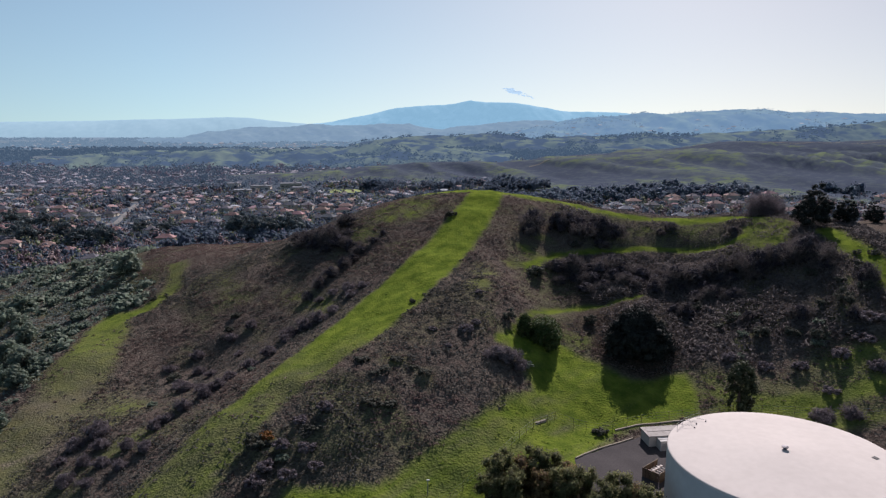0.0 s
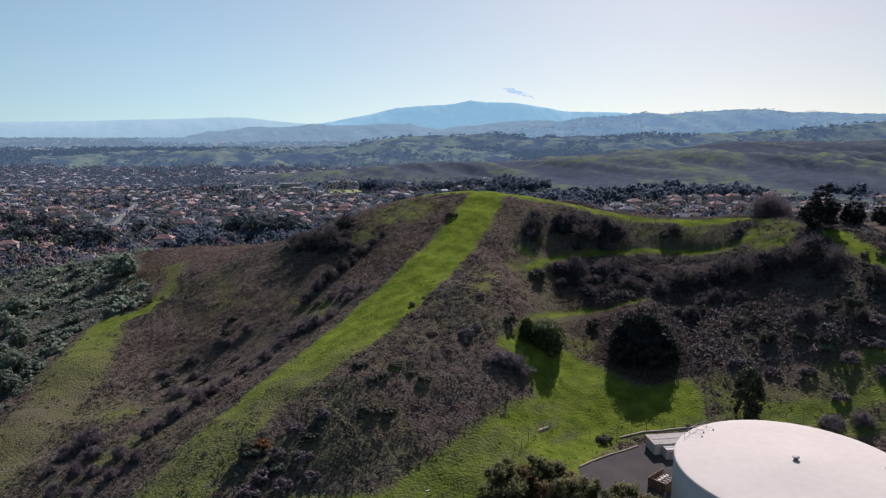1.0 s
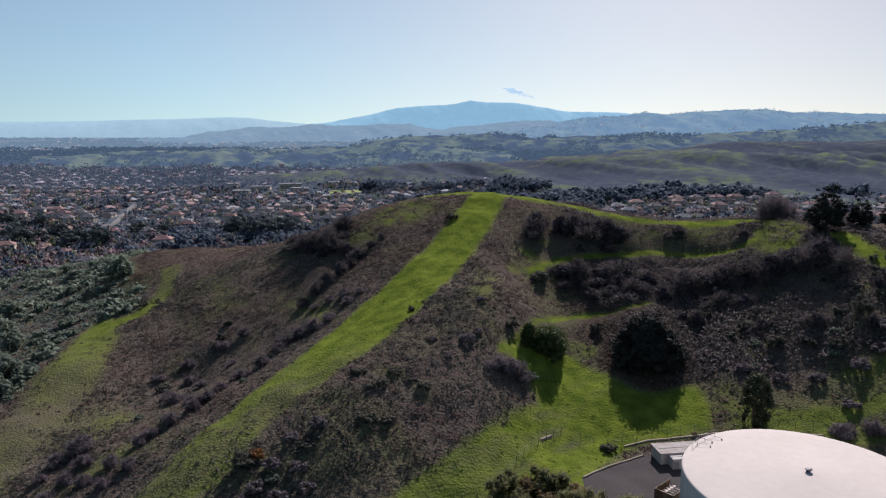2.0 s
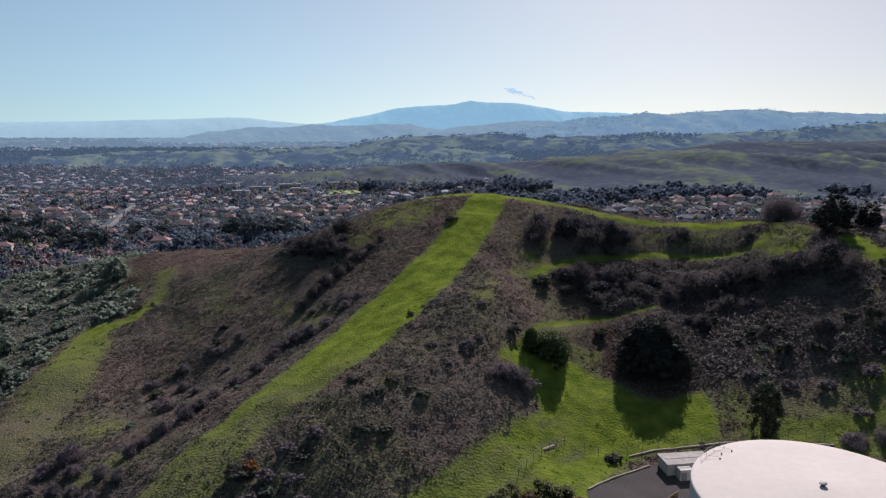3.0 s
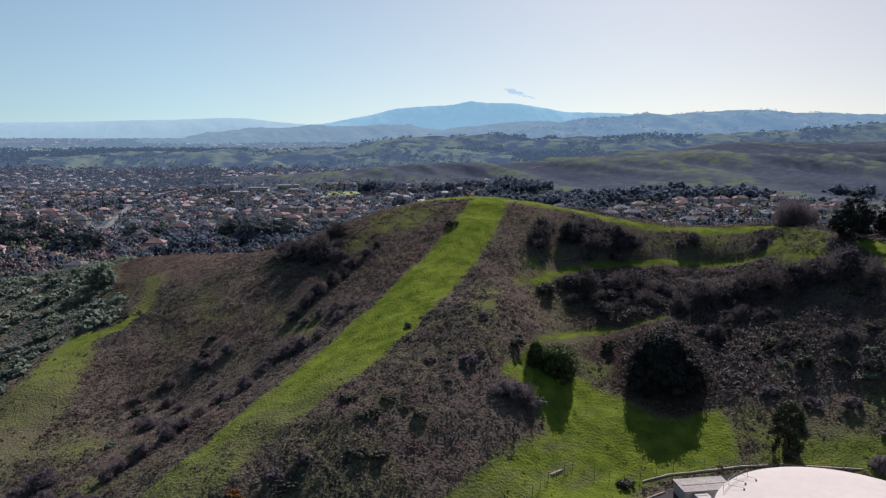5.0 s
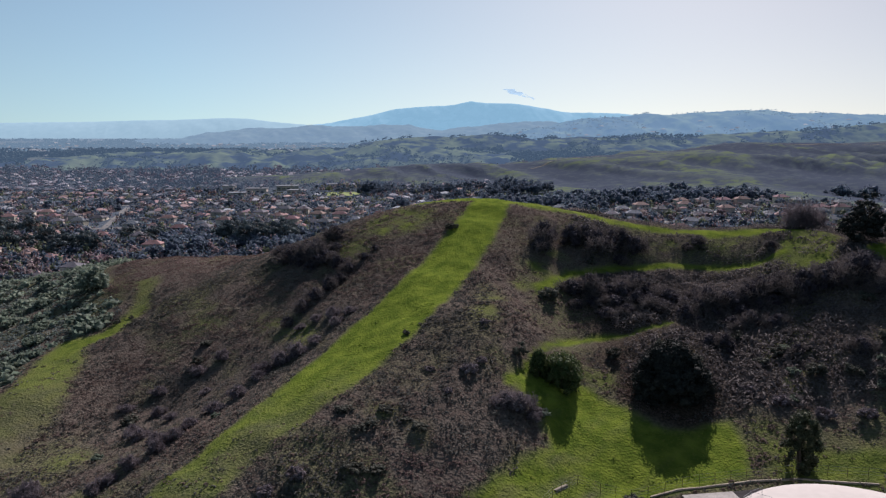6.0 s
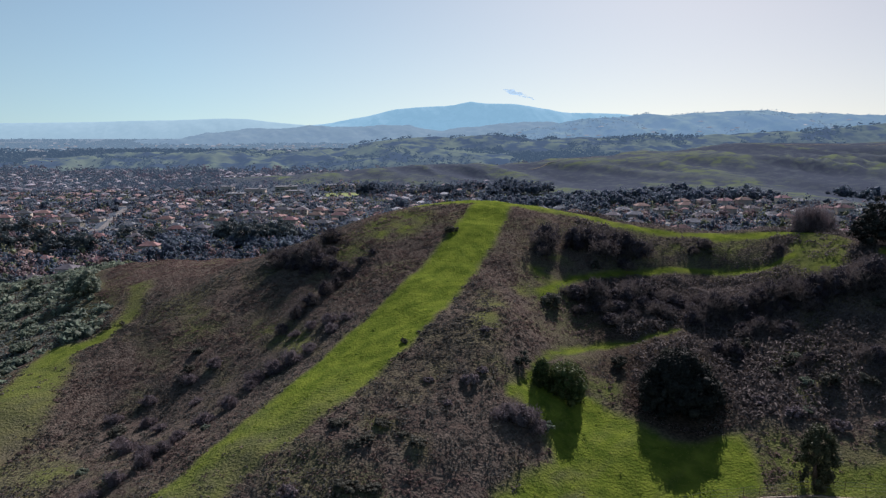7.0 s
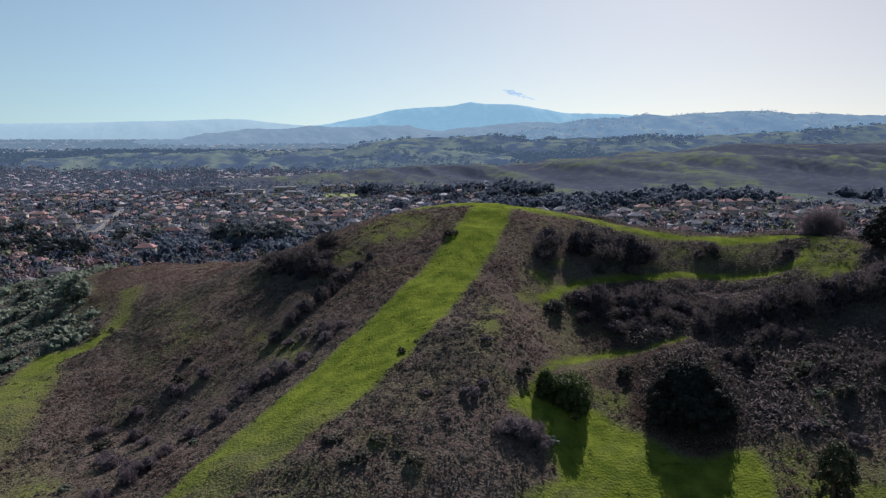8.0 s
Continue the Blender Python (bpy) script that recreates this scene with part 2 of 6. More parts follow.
# crest of the hill behind the town: x, distance, height, half depth
FAR_CREST = [(-330, 1120, -26, 60), (-250, 1120, -22, 65), (-160, 1120, -16, 70), (-80, 1125, -8, 75), (0, 1130, -3, 80), (60, 1130, -5, 90), (110, 1130, -5, 110), (199, 1135, 5, 150), (270, 1130, 9, 180),
             (355, 1150, 14, 215), (474, 1150, 28, 250), (560, 1155, 27, 255), (658, 1160, 26, 260), (760, 1170, 32, 265), (900, 1180, 36, 270), (1400, 1200, 40, 280)]


def hills_beyond(x, y):
    """The plain of the town and the lower hill behind it, with spurs and gullies down its face."""
    knots = np.array(FAR_CREST, float)
    yc, top, deep = (np.interp(x, knots[:, 0], knots[:, i]) for i in (1, 2, 3))
    base = plain(x, y)
    rise = np.maximum(top - base, 0) * step(-420, -300, x) * (1 - step(1300, 1500, x))
    v = (y - yc + 10 * waves(x, y, 120, 13, 2)) / deep
    v = np.where(v > 0, v * 1.8, v)
    fall = np.exp(-np.abs(v) ** 1.45)
    face = 4 * fall * (1 - fall)
    warp = 22 * waves(x, y, 90, 17, 2)
    spurs = 1 - 2.6 * np.abs(waves(x + 0.5 * (y - yc) + warp, (y - yc) * 0.22, 105, 19, 3))
    small = 1 - 2.6 * np.abs(waves(x + 0.4 * (y - yc) + 0.6 * warp, (y - yc) * 0.30, 40, 23, 2))
    return base + rise * fall + face * np.clip(rise / 30, 0.15, 1.2) * (10.0 * spurs + 4.5 * small), face * np.clip(rise / 12, 0, 1), spurs + 0.45 * small


def along(line, x, y):
    """Distance from a bent line, and how far along it the nearest place lies (0 to 1)."""
    best = np.full(np.shape(x), 1e9)
    where = np.zeros(np.shape(x))
    n = len(line) - 1
    for i in range(n):
        ax, ay = line[i][:2]
        bx, by = line[i + 1][:2]
        vx, vy = bx - ax, by - ay
        t = np.clip(((x - ax) * vx + (y - ay) * vy) / (vx * vx + vy * vy), 0, 1)
        d = np.hypot(x - ax - t * vx, y - ay - t * vy)
        near = d < best
        best = np.where(near, d, best)
        where = np.where(near, (i + t) / n, where)
    return best, where


# paths cut into the slope
ZIG = [(11.5, 139.5), (14.5, 144.5), (19.2, 153.9), (25, 161.5), (31, 166.4), (37.9, 167), (44, 169), (50.3, 172)]
BENCH_LINE = [(22, 181), (26.5, 187), (31, 192.6), (37, 196.4), (44.8, 199.7), (51.6, 201), (60, 201.4), (67.9, 201.1), (74, 199.6), (79.6, 197.7), (84.5, 197)]


def cut_bank(x, y, line, h, back):
    """A path cut into the slope: a level tread with a steep bank on its uphill side."""
    d, t = along(line, x, y)
    n = len(line) - 1
    px = np.interp(t * n, range(n + 1), [p[0] for p in line])
    py = np.interp(t * n, range(n + 1), [p[1] for p in line])
    uphill = np.where(y - py + 0.25 * (px - x) > 0, d, -d)
    ends = step(0.0, 0.12, t) * (1 - step(0.9, 1.0, t))
    bank = step(0.2, 1.5, uphill + 0.4 * waves(x, y, 5, 71, 2))
    return -h * ends * (1 - bank) * step(-back, 0.0, uphill)


def hill_span(x, y):
    """0 in the middle of the near hill, 1 at its foot."""
    return np.hypot((x - 10) / 285.0, (y - 170) / 222.0)


def height(x, y):
    x, y = np.asarray(x, float), np.asarray(y, float)
    shape = x.shape
    px, py = x.ravel(), y.ravel()
    out = hills_beyond(px, py)[0]
    # weight of the near hill, fading over its foot
    near = 1 - step(0.78, 1.0, hill_span(px, py))
    idx = np.nonzero(near > 0)[0]
    for chunk in np.array_split(idx, max(1, len(idx) // 20000)):
        if len(chunk) == 0:
            continue
        q = np.stack([px[chunk], py[chunk]], 1) / 100.0
        r2 = ((q[:, None] - NODE_XY[None]) ** 2).sum(-1)
        z = plate(r2) @ weights[:NODES] + weights[NODES] + q @ weights[NODES + 1:]
        bumps = 1.3 * waves(px[chunk], py[chunk], 15, 21, 3) + 0.45 * waves(px[chunk], py[chunk], 4, 31, 2) - 1.5 * np.abs(waves(px[chunk] + 0.5 * py[chunk], py[chunk] * 0.35, 17, 33, 2))
        flat = np.exp(-(((px[chunk] - 44) / 30) ** 2 + ((py[chunk] - 97) / 28) ** 2) ** 2)
        z = z * (1 - flat) + bumps * (1 - flat) * 0.7
        z = z + cut_bank(px[chunk], py[chunk], BENCH_LINE, 0.6, 6.0) + cut_bank(px[chunk], py[chunk], ZIG, 0.6, 5.0)
        out[chunk] = out[chunk] * (1 - near[chunk]) + z * near[chunk]
    return out.reshape(shape)


def ground_at(x, y):
    return float(height(np.array([x]), np.array([y]))[0])


# ---- ground cover: where the fresh grass grows
STRIP = [(10, 236), (6, 216), (3.7, 208.9), (-0.6, 198.4), (-5.9, 185.3), (-13.2, 171.2), (-18.4, 161), (-23.1, 151.3), (-28, 143.6), (-32.1, 135.6), (-36.3, 129),
         (-40.5, 121.5), (-45, 113.3), (-49, 103), (-54, 92), (-40, 90), (-34.4, 102.6), (-32.2, 109.8), (-28.4, 118.2), (-23.3, 124.1), (-19.8, 128.5), (-15.9, 132.4),
         (-11.9, 138.3), (-6, 149.4), (2.2, 167.2), (11.4, 193), (16.3, 211.3), (20, 226)]
LEFT_GRASS = [(-90, 226), (-86, 215), (-83.2, 204.9), (-86.9, 194.5), (-96, 194), (-95.4, 181), (-93.9, 172.3), (-91.6, 158.6), (-91.8, 147.7), (-91.5, 138.3), (-93, 118),
              (-95, 100), (-77, 98), (-75.2, 119), (-74.6, 127.6), (-74.4, 136.1), (-75.4, 150.1), (-79, 165.3), (-81.3, 175.9), (-86, 186.5), (-80.5, 193), (-78.5, 205.8), (-80.9, 218), (-84, 228)]
FLOOR_GRASS = [(11.5, 140), (14.3, 142.6), (17, 147), (24, 147), (29, 144.5), (38, 141), (50.7, 139), (51.5, 133), (49, 125.6), (34, 122), (29, 117), (24, 111), (20, 104), (10, 95),
               (0, 86), (-24, 80), (-24, 99), (-16.6, 99.2), (-10.6, 99.4), (-7.4, 101.7), (-3.1, 106.3), (1.5, 111.3), (6.6, 117.3), (12.5, 122.6), (16.6, 129), (16, 135)]
HILLTOP = [(-16, 228), (-12, 238), (0, 245), (14, 244), (30, 238), (40, 228), (50, 221), (58, 217), (57, 213.6), (48, 215.4), (38, 220.5), (28, 222), (16, 222), (4, 226)]
KNOB = [(83, 194), (86, 201), (92, 206), (98, 203), (98, 195), (92, 186), (86, 181), (82, 186)]
CREST_GRASS = [(50, 218.5), (60, 216), (76, 213.5), (86.5, 209), (93, 205)]
OAK_GRASS = [(102.5, 186), (101.5, 174.6), (102, 163), (101, 152)]
# hillside where grass comes up thinly between the brush: middle, half extents, turn, amount
THIN_GRASS = [(-12, 216, 11, 14, 0.1, 0.85), (-24, 206, 7, 12, -0.6, 0.55), (24, 187, 6, 9, -0.5, 0.75), (20, 178, 5, 5, 0.0, 0.7), (28, 197, 8, 3, 0.4, 0.6), (-38, 178, 14, 5, 0.9, 0.5),
              (-30, 168, 14, 3, 1.0, 0.45), (-58, 192, 12, 5, 0.9, 0.4), (60, 208, 14, 3, -0.1, 0.5), (72, 206, 12, 2.5, -0.2, 0.5)]
THIN_GRASS_LOW = [(9, 158, 5, 5, 0.0, 0.55), (10, 168, 5, 7, 0.0, 0.45), (66, 158, 3, 7, 0.2, 0.55), (66, 147, 4, 6, 0.3, 0.6), (30, 150, 5, 4, 0.4, 0.55),
              (56, 136, 8, 3, 0.0, 0.5), (-4, 122, 4, 4, 0.0, 0.45), (-10, 127, 6, 3, 0.5, 0.4), (-92, 214, 6, 8, 0.3, 0.3),
              (-66, 138, 6, 10, 0.0, 0.4), (-58, 121, 5, 8, 0.7, 0.5), (86, 150, 5, 6, 0.0, 0.3), (46, 178, 8, 1.0, 0.2, 0.4), (91, 158, 8, 3, -0.9, 0.45)]
TRACK = [(20.5, 123.5), (10, 112), (0, 101), (-10, 91)]


WORN_PATHS = [([(50.3, 171.5), (53, 167), (55.5, 162), (57, 158)], 0.8), ([(-47, 104), (-38, 103.5), (-30, 102)], 0.3), ([(-90, 123), (-80, 122), (-74, 126)], 0.5),
              ([(-44, 190), (-60, 196), (-72, 196)], 0.35), ([(8, 113), (0, 112.5), (-8, 108)], 0.4)]


def worn_cover(x, y):
    """Bare earth along paths and little slides."""
    bare = np.zeros(np.shape(x))
    for line, half in WORN_PATHS:
        d, t = along(line, x, y)
        bare = np.maximum(bare, (1 - step(half * 0.5, half * 1.6, d + 0.35 * waves(x, y, 3, 73, 2))) * (0.6 + 0.5 * waves(x, y, 5, 74, 2)))
    return np.clip(bare, 0, 1)


def within(poly, x, y):
    """Distance from a closed outline, negative inside it."""
    d, t = along(poly + poly[:1], x, y)
    odd = np.zeros(np.shape(x), dtype=bool)
    for (ax, ay), (bx, by) in zip(poly, poly[1:] + poly[:1]):
        if ay != by:
            odd ^= ((ay > y) != (by > y)) & (x < ax + (y - ay) * (bx - ax) / (by - ay))
    return np.where(odd, -d, d)


def grass_cover(x, y):
    wob = 1.6 * waves(x, y, 9, 41, 3) + 0.8 * waves(x, y, 2.5, 42, 2)
    mottle = waves(x, y, 6, 44, 3)
    here = 1 - step(-0.9, 0.9, within(STRIP, x, y) + 0.45 * wob)
    cover = here * (1 - 0.34 * step(-0.4, 0.4, mottle) * (1 - step(128, 150, y)) - 0.42 * (1 - step(108, 140, y)) - 0.3 * step(0.2, 0.7, waves(x, y, 3, 45, 2)) * (1 - step(108, 130, y)))
    here = 1 - step(-1.6, 1.4, within(LEFT_GRASS, x, y) + 0.6 * wob)
    cover = np.maximum(cover, here * np.clip(0.42 + 0.4 * np.exp(-((y - 188) / 15) ** 2) + 0.22 * waves(x, y, 12, 46, 3) - 0.22 * (1 - step(140, 170, y)), 0, 1))
    cover = np.maximum(cover, 1 - step(-1.4, 1.2, within(FLOOR_GRASS, x, y) + 0.8 * wob))
    cover = np.maximum(cover, (1 - step(-2.0, 1.6, within(HILLTOP, x, y) + 0.9 * wob)) * (0.86 + 0.2 * mottle))
    cover = np.maximum(cover, (1 - step(-2.0, 1.5, within(KNOB, x, y) + wob)) * (0.7 + 0.35 * mottle))
    for line, half_width, soft in ((CREST_GRASS, 2.4, 1.4), ([(x, y - 0.9) for x, y in ZIG], 0.7, 0.4), ([(x, y - 1.6) for x, y in BENCH_LINE], 1.3, 0.8), (OAK_GRASS, 2.6, 2.2)):
        d, t = along(line, x, y)
        cover = np.maximum(cover, 1 - step(half_width - soft, half_width + soft, d + wob * (0.3 if half_width < 2 else 1.0)))
    for cx, cy, rx, ry, turn, amount in THIN_GRASS + THIN_GRASS_LOW:
        c, s = math.cos(turn), math.sin(turn)
        u, v = ((x - cx) * c - (y - cy) * s) / rx, ((x - cx) * s + (y - cy) * c) / ry
        thin = amount * (1 - step(0.35, 1.15, np.hypot(u, v) + 0.12 * wob)) * np.clip(0.55 + 0.9 * waves(x, y, 3.2, 58, 3), 0, 1)
        cover = np.maximum(cover, thin)
    # streaks along the grass track and the terraces of the floor
    streak = waves((0.66 * x - 0.75 * y) * 9.0, 0.75 * x + 0.66 * y, 13, 63, 3)
    low = np.exp(-(((x - 12) / 30) ** 2 + ((y - 118) / 24) ** 2) ** 2)
    cover = cover * (1 - 0.32 * low * step(0.05, 0.5, streak))
    # terraced, half-green slope behind the tank
    terraces = step(0.0, 0.45, waves(x * 0.16, y + 0.12 * x, 3.4, 68, 2) + 0.35 * waves(x, y, 9, 69, 2))
    slope = step(46, 56, x) * (1 - step(92, 104, x)) * step(116, 120, y) * (1 - step(131, 138, y - 0.1 * (x - 60)))
    cover = np.maximum(cover, (0.3 + 0.45 * terraces) * slope)
    # worn bank and ruts of the grass track
    d, t = along(TRACK, x, y)
    cover = cover * (1 - 0.45 * np.exp(-((d - 3.2) / 0.9) ** 2) * step(-0.5, 0.2, waves(x, y, 5, 66, 2)) - 0.3 * np.exp(-((d - 0.3) / 0.8) ** 2))
    # no grass under the great oak: darker ground there stands in for its shade
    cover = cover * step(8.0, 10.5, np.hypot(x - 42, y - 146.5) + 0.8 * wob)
    return np.clip(cover, 0, 1)


# ---------------------------------------------------------------- ground sheet
def graded(lo, hi, inner, outer_lo, outer_hi, growth=1.07):
    """Even steps between lo and hi, growing steps on to the outer ends."""
    mid = list(np.arange(lo, hi + 1e-6, inner))
    up, s = [hi], inner
    while up[-1] < outer_hi:
        s = min(s * growth, 14 if abs(up[-1]) < 1400 else 70)
        up.append(up[-1] + s)
    down, s = [lo], inner
    while down[-1] > outer_lo:
        s = min(s * growth, 18 if abs(down[-1]) < 1100 else 70)
        down.append(down[-1] - s)
    return np.array(down[1:][::-1] + mid + up[1:])


def ground_material():
    m = bpy.data.materials.new("hill_ground")
    m.use_nodes = True
    n, l = m.node_tree.nodes, m.node_tree.links
    b = n["Principled BSDF"]
    b.inputs["Roughness"].default_value = 0.95
    b.inputs["Specular IOR Level"].default_value = 0.0
    geo = n.new("ShaderNodeNewGeometry")

    def noise_node(scale, detail=4):
        t = n.new("ShaderNodeTexNoise")
        t.inputs["Scale"].default_value = scale
        t.inputs["Detail"].default_value = detail
        l.new(geo.outputs["Position"], t.inputs["Vector"])
        return t.outputs["Fac"]

    def blend(fac, a, c):
        x = n.new("ShaderNodeMix")
        x.data_type = 'RGBA'
        for sock, v in (("A", a), ("B", c)):
            if isinstance(v, tuple):
                x.inputs[sock].default_value = (*v, 1)
            else:
                l.new(v, x.inputs[sock])
        l.new(fac, x.inputs["Factor"])
        return x.outputs["Result"]

    def span(v, a, c):
        r = n.new("ShaderNodeMapRange")
        r.inputs["From Min"].default_value = a
        r.inputs["From Max"].default_value = c
        l.new(v, r.inputs["Value"])
        return r.outputs["Result"]

    fine, mid, big = noise_node(2.2, 6), noise_node(0.35, 5), noise_node(0.06, 3)
    dry = blend(span(fine, 0.38, 0.62), (0.068, 0.056, 0.048), (0.126, 0.103, 0.086))
    dry = blend(span(mid, 0.45, 0.7), dry, (0.094, 0.071, 0.060))
    olive = blend(span(fine, 0.4, 0.6), (0.062, 0.059, 0.038), (0.120, 0.114, 0.066))
    dry = blend(span(big, 0.48, 0.62), dry, olive)
    green = blend(span(mid, 0.35, 0.65), (0.070, 0.103, 0.016), (0.138, 0.174, 0.026))
    green = blend(span(fine, 0.55, 0.75), green, (0.144, 0.154, 0.032))
    att = n.new("ShaderNodeAttribute")
    att.attribute_name = "grass"
    near = blend(att.outputs["Fac"], dry, green)
    # dark tone standing in for shade under the oak and the hollow's brush
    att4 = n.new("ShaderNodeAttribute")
    att4.attribute_name = "shade_tone"
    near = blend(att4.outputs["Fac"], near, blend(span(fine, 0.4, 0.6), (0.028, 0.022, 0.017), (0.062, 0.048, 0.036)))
    att5 = n.new("ShaderNodeAttribute")
    att5.attribute_name = "worn"
    near = blend(att5.outputs["Fac"], near, blend(span(fine, 0.4, 0.6), (0.105, 0.086, 0.066), (0.17, 0.142, 0.11)))
    # the hill behind the town: grass flushes on its spurs, brush in its gullies, trodden lines along the slope
    lie = n.new("ShaderNodeMapping")
    lie.inputs["Rotation"].default_value = (0, 0, 0.45)
    lie.inputs["Scale"].default_value = (0.4, 1.0, 1.6)
    l.new(geo.outputs["Position"], lie.inputs["Vector"])
    lain = n.new("ShaderNodeTexNoise")
    lain.inputs["Scale"].default_value = 0.045
    lain.inputs["Detail"].default_value = 7
    l.new(lie.outputs["Vector"], lain.inputs["Vector"])
    # blue-grey in the far hill's colours stands in for haze
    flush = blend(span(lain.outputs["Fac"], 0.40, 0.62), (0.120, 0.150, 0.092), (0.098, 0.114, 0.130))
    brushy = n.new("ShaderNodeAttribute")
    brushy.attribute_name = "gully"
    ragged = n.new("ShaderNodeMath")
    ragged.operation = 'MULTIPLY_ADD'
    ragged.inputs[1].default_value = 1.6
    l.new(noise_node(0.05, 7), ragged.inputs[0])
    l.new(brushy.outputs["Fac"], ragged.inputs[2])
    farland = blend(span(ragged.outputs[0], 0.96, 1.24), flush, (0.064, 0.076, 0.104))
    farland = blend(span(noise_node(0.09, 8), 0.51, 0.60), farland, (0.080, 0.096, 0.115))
    # town ground tinted blue in place of haze over it
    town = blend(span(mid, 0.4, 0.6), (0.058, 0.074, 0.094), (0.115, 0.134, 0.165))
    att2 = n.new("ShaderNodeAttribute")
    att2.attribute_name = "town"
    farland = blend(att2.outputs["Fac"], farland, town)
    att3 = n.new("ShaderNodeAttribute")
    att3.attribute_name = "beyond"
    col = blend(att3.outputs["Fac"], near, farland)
    l.new(col, b.inputs["Base Color"])
    bp = n.new("ShaderNodeBump")
    bp.inputs["Strength"].default_value = 0.35
    bp.inputs["Distance"].default_value = 0.5
    # little terraces that stock and run-off have worn along the slope
    turn = n.new("ShaderNodeMapping")
    turn.inputs["Rotation"].default_value = (0, 0, -0.72)
    turn.inputs["Scale"].default_value = (0.3, 1.1, 0.5)
    l.new(geo.outputs["Position"], turn.inputs["Vector"])
    worn = n.new("ShaderNodeTexNoise")
    worn.inputs["Scale"].default_value = 0.8
    worn.inputs["Detail"].default_value = 5
    l.new(turn.outputs["Vector"], worn.inputs["Vector"])
    both = n.new("ShaderNodeMath")
    both.operation = 'MULTIPLY_ADD'
    both.inputs[1].default_value = 0.35
    l.new(worn.outputs["Fac"], both.inputs[0])
    l.new(fine, both.inputs[2])
    l.new(both.outputs[0], bp.inputs["Height"])
    relief = n.new("ShaderNodeMapRange")
    relief.inputs["To Min"].default_value = 0.8
    relief.inputs["To Max"].default_value = 0.5
    l.new(att.outputs["Fac"], relief.inputs["Value"])
    l.new(relief.outputs["Result"], bp.inputs["Strength"])
    l.new(bp.outputs["Normal"], b.inputs["Normal"])
    return m


M_GROUND = ground_material()
gx = graded(-125, 115, 1.35, -3400, 3400)
gy = graded(80, 262, 1.35, -900, 4800)
GX, GY = np.meshgrid(gx, gy)
GZ = height(GX, GY)
rows, cols = GX.shape
ii = np.arange(rows * cols).reshape(rows, cols)
quads = np.stack([ii[:-1, :-1], ii[:-1, 1:], ii[1:, 1:], ii[1:, :-1]], -1).reshape(-1, 4)
ground_mesh = mesh_of("ground", np.stack([GX, GY, GZ], -1).reshape(-1, 3), quads, M_GROUND, smooth=True)
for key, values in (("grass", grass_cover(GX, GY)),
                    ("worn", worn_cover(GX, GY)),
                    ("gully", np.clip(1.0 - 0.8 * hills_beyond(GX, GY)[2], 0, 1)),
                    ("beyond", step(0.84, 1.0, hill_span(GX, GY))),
                    # shade painted round the oak and over the brushy hollow floor
                    ("shade_tone", np.maximum(1 - step(8.0, 10.5, np.hypot(GX - 42, GY - 146.5) + 1.2 * waves(GX, GY, 6, 47, 2)), 0.7 * step(24, 34, GX + 5 * waves(GX, GY, 9, 48, 2)) * step(149, 156, GY) * (1 - step(184, 190, GY)) * (1 - step(58, 68, GX)) * (1 - grass_cover(GX, GY)))),
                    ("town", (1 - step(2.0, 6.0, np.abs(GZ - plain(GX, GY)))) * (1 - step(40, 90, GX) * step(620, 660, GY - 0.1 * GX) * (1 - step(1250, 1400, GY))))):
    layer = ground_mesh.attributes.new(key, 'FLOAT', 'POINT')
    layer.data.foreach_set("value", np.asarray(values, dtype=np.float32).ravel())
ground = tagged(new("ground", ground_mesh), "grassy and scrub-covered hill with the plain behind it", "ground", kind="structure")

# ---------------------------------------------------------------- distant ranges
def haze(name, dark, light, haze_glow, amount, scale):
    # a blue emission over the range's own colour imitates haze
    return surface(name, dark, light, scale * 6, scale, 1.0, 0, glow=(haze_glow, amount), gloss=0.0)


RANGES = {}


def distant_range(name, label, crest, x0, x1, y, depth, foot, mat, rough_scale, rough_amp, seed):
    """A mountain or hill range far off: a crest line with spurs and gullies down both sides."""
    nx, ny = 360, 56
    xs = np.linspace(x0, x1, nx)
    knots = np.array(crest, float)
    top = np.interp(xs, knots[:, 0], knots[:, 1])
    kernel = np.hanning(7)
    top = np.convolve(np.pad(top, 3, mode='edge'), kernel / kernel.sum(), 'valid')
    v = np.linspace(-1, 1, ny)
    X, V = np.meshgrid(xs, v)
    spur = 1 - 2.4 * np.abs(waves(X + 0.35 * V * depth, V * depth * 0.45, rough_scale, seed, 5))
    fall = 1 - np.abs(V) ** (1.15)
    Z = foot + (top[None] - foot) * fall
    Z = Z + rough_amp * spur * (0.10 + 1.5 * np.abs(V)) * fall * 1.5 + 0.10 * rough_amp * waves(X, V * depth, rough_scale * 0.12, seed + 9, 3) * fall
    Y = y + V * depth
    k = np.arange(nx * ny).reshape(ny, nx)
    f = np.stack([k[:-1, :-1], k[:-1, 1:], k[1:, 1:], k[1:, :-1]], -1).reshape(-1, 4)
    me = mesh_of(name, np.stack([X, Y, Z], -1).reshape(-1, 3), f, mat, smooth=True)
    RANGES[name] = (X[:ny // 2 + 2], Y[:ny // 2 + 2], Z[:ny // 2 + 2])
    return tagged(new(name, me), label, "hills", kind="structure")


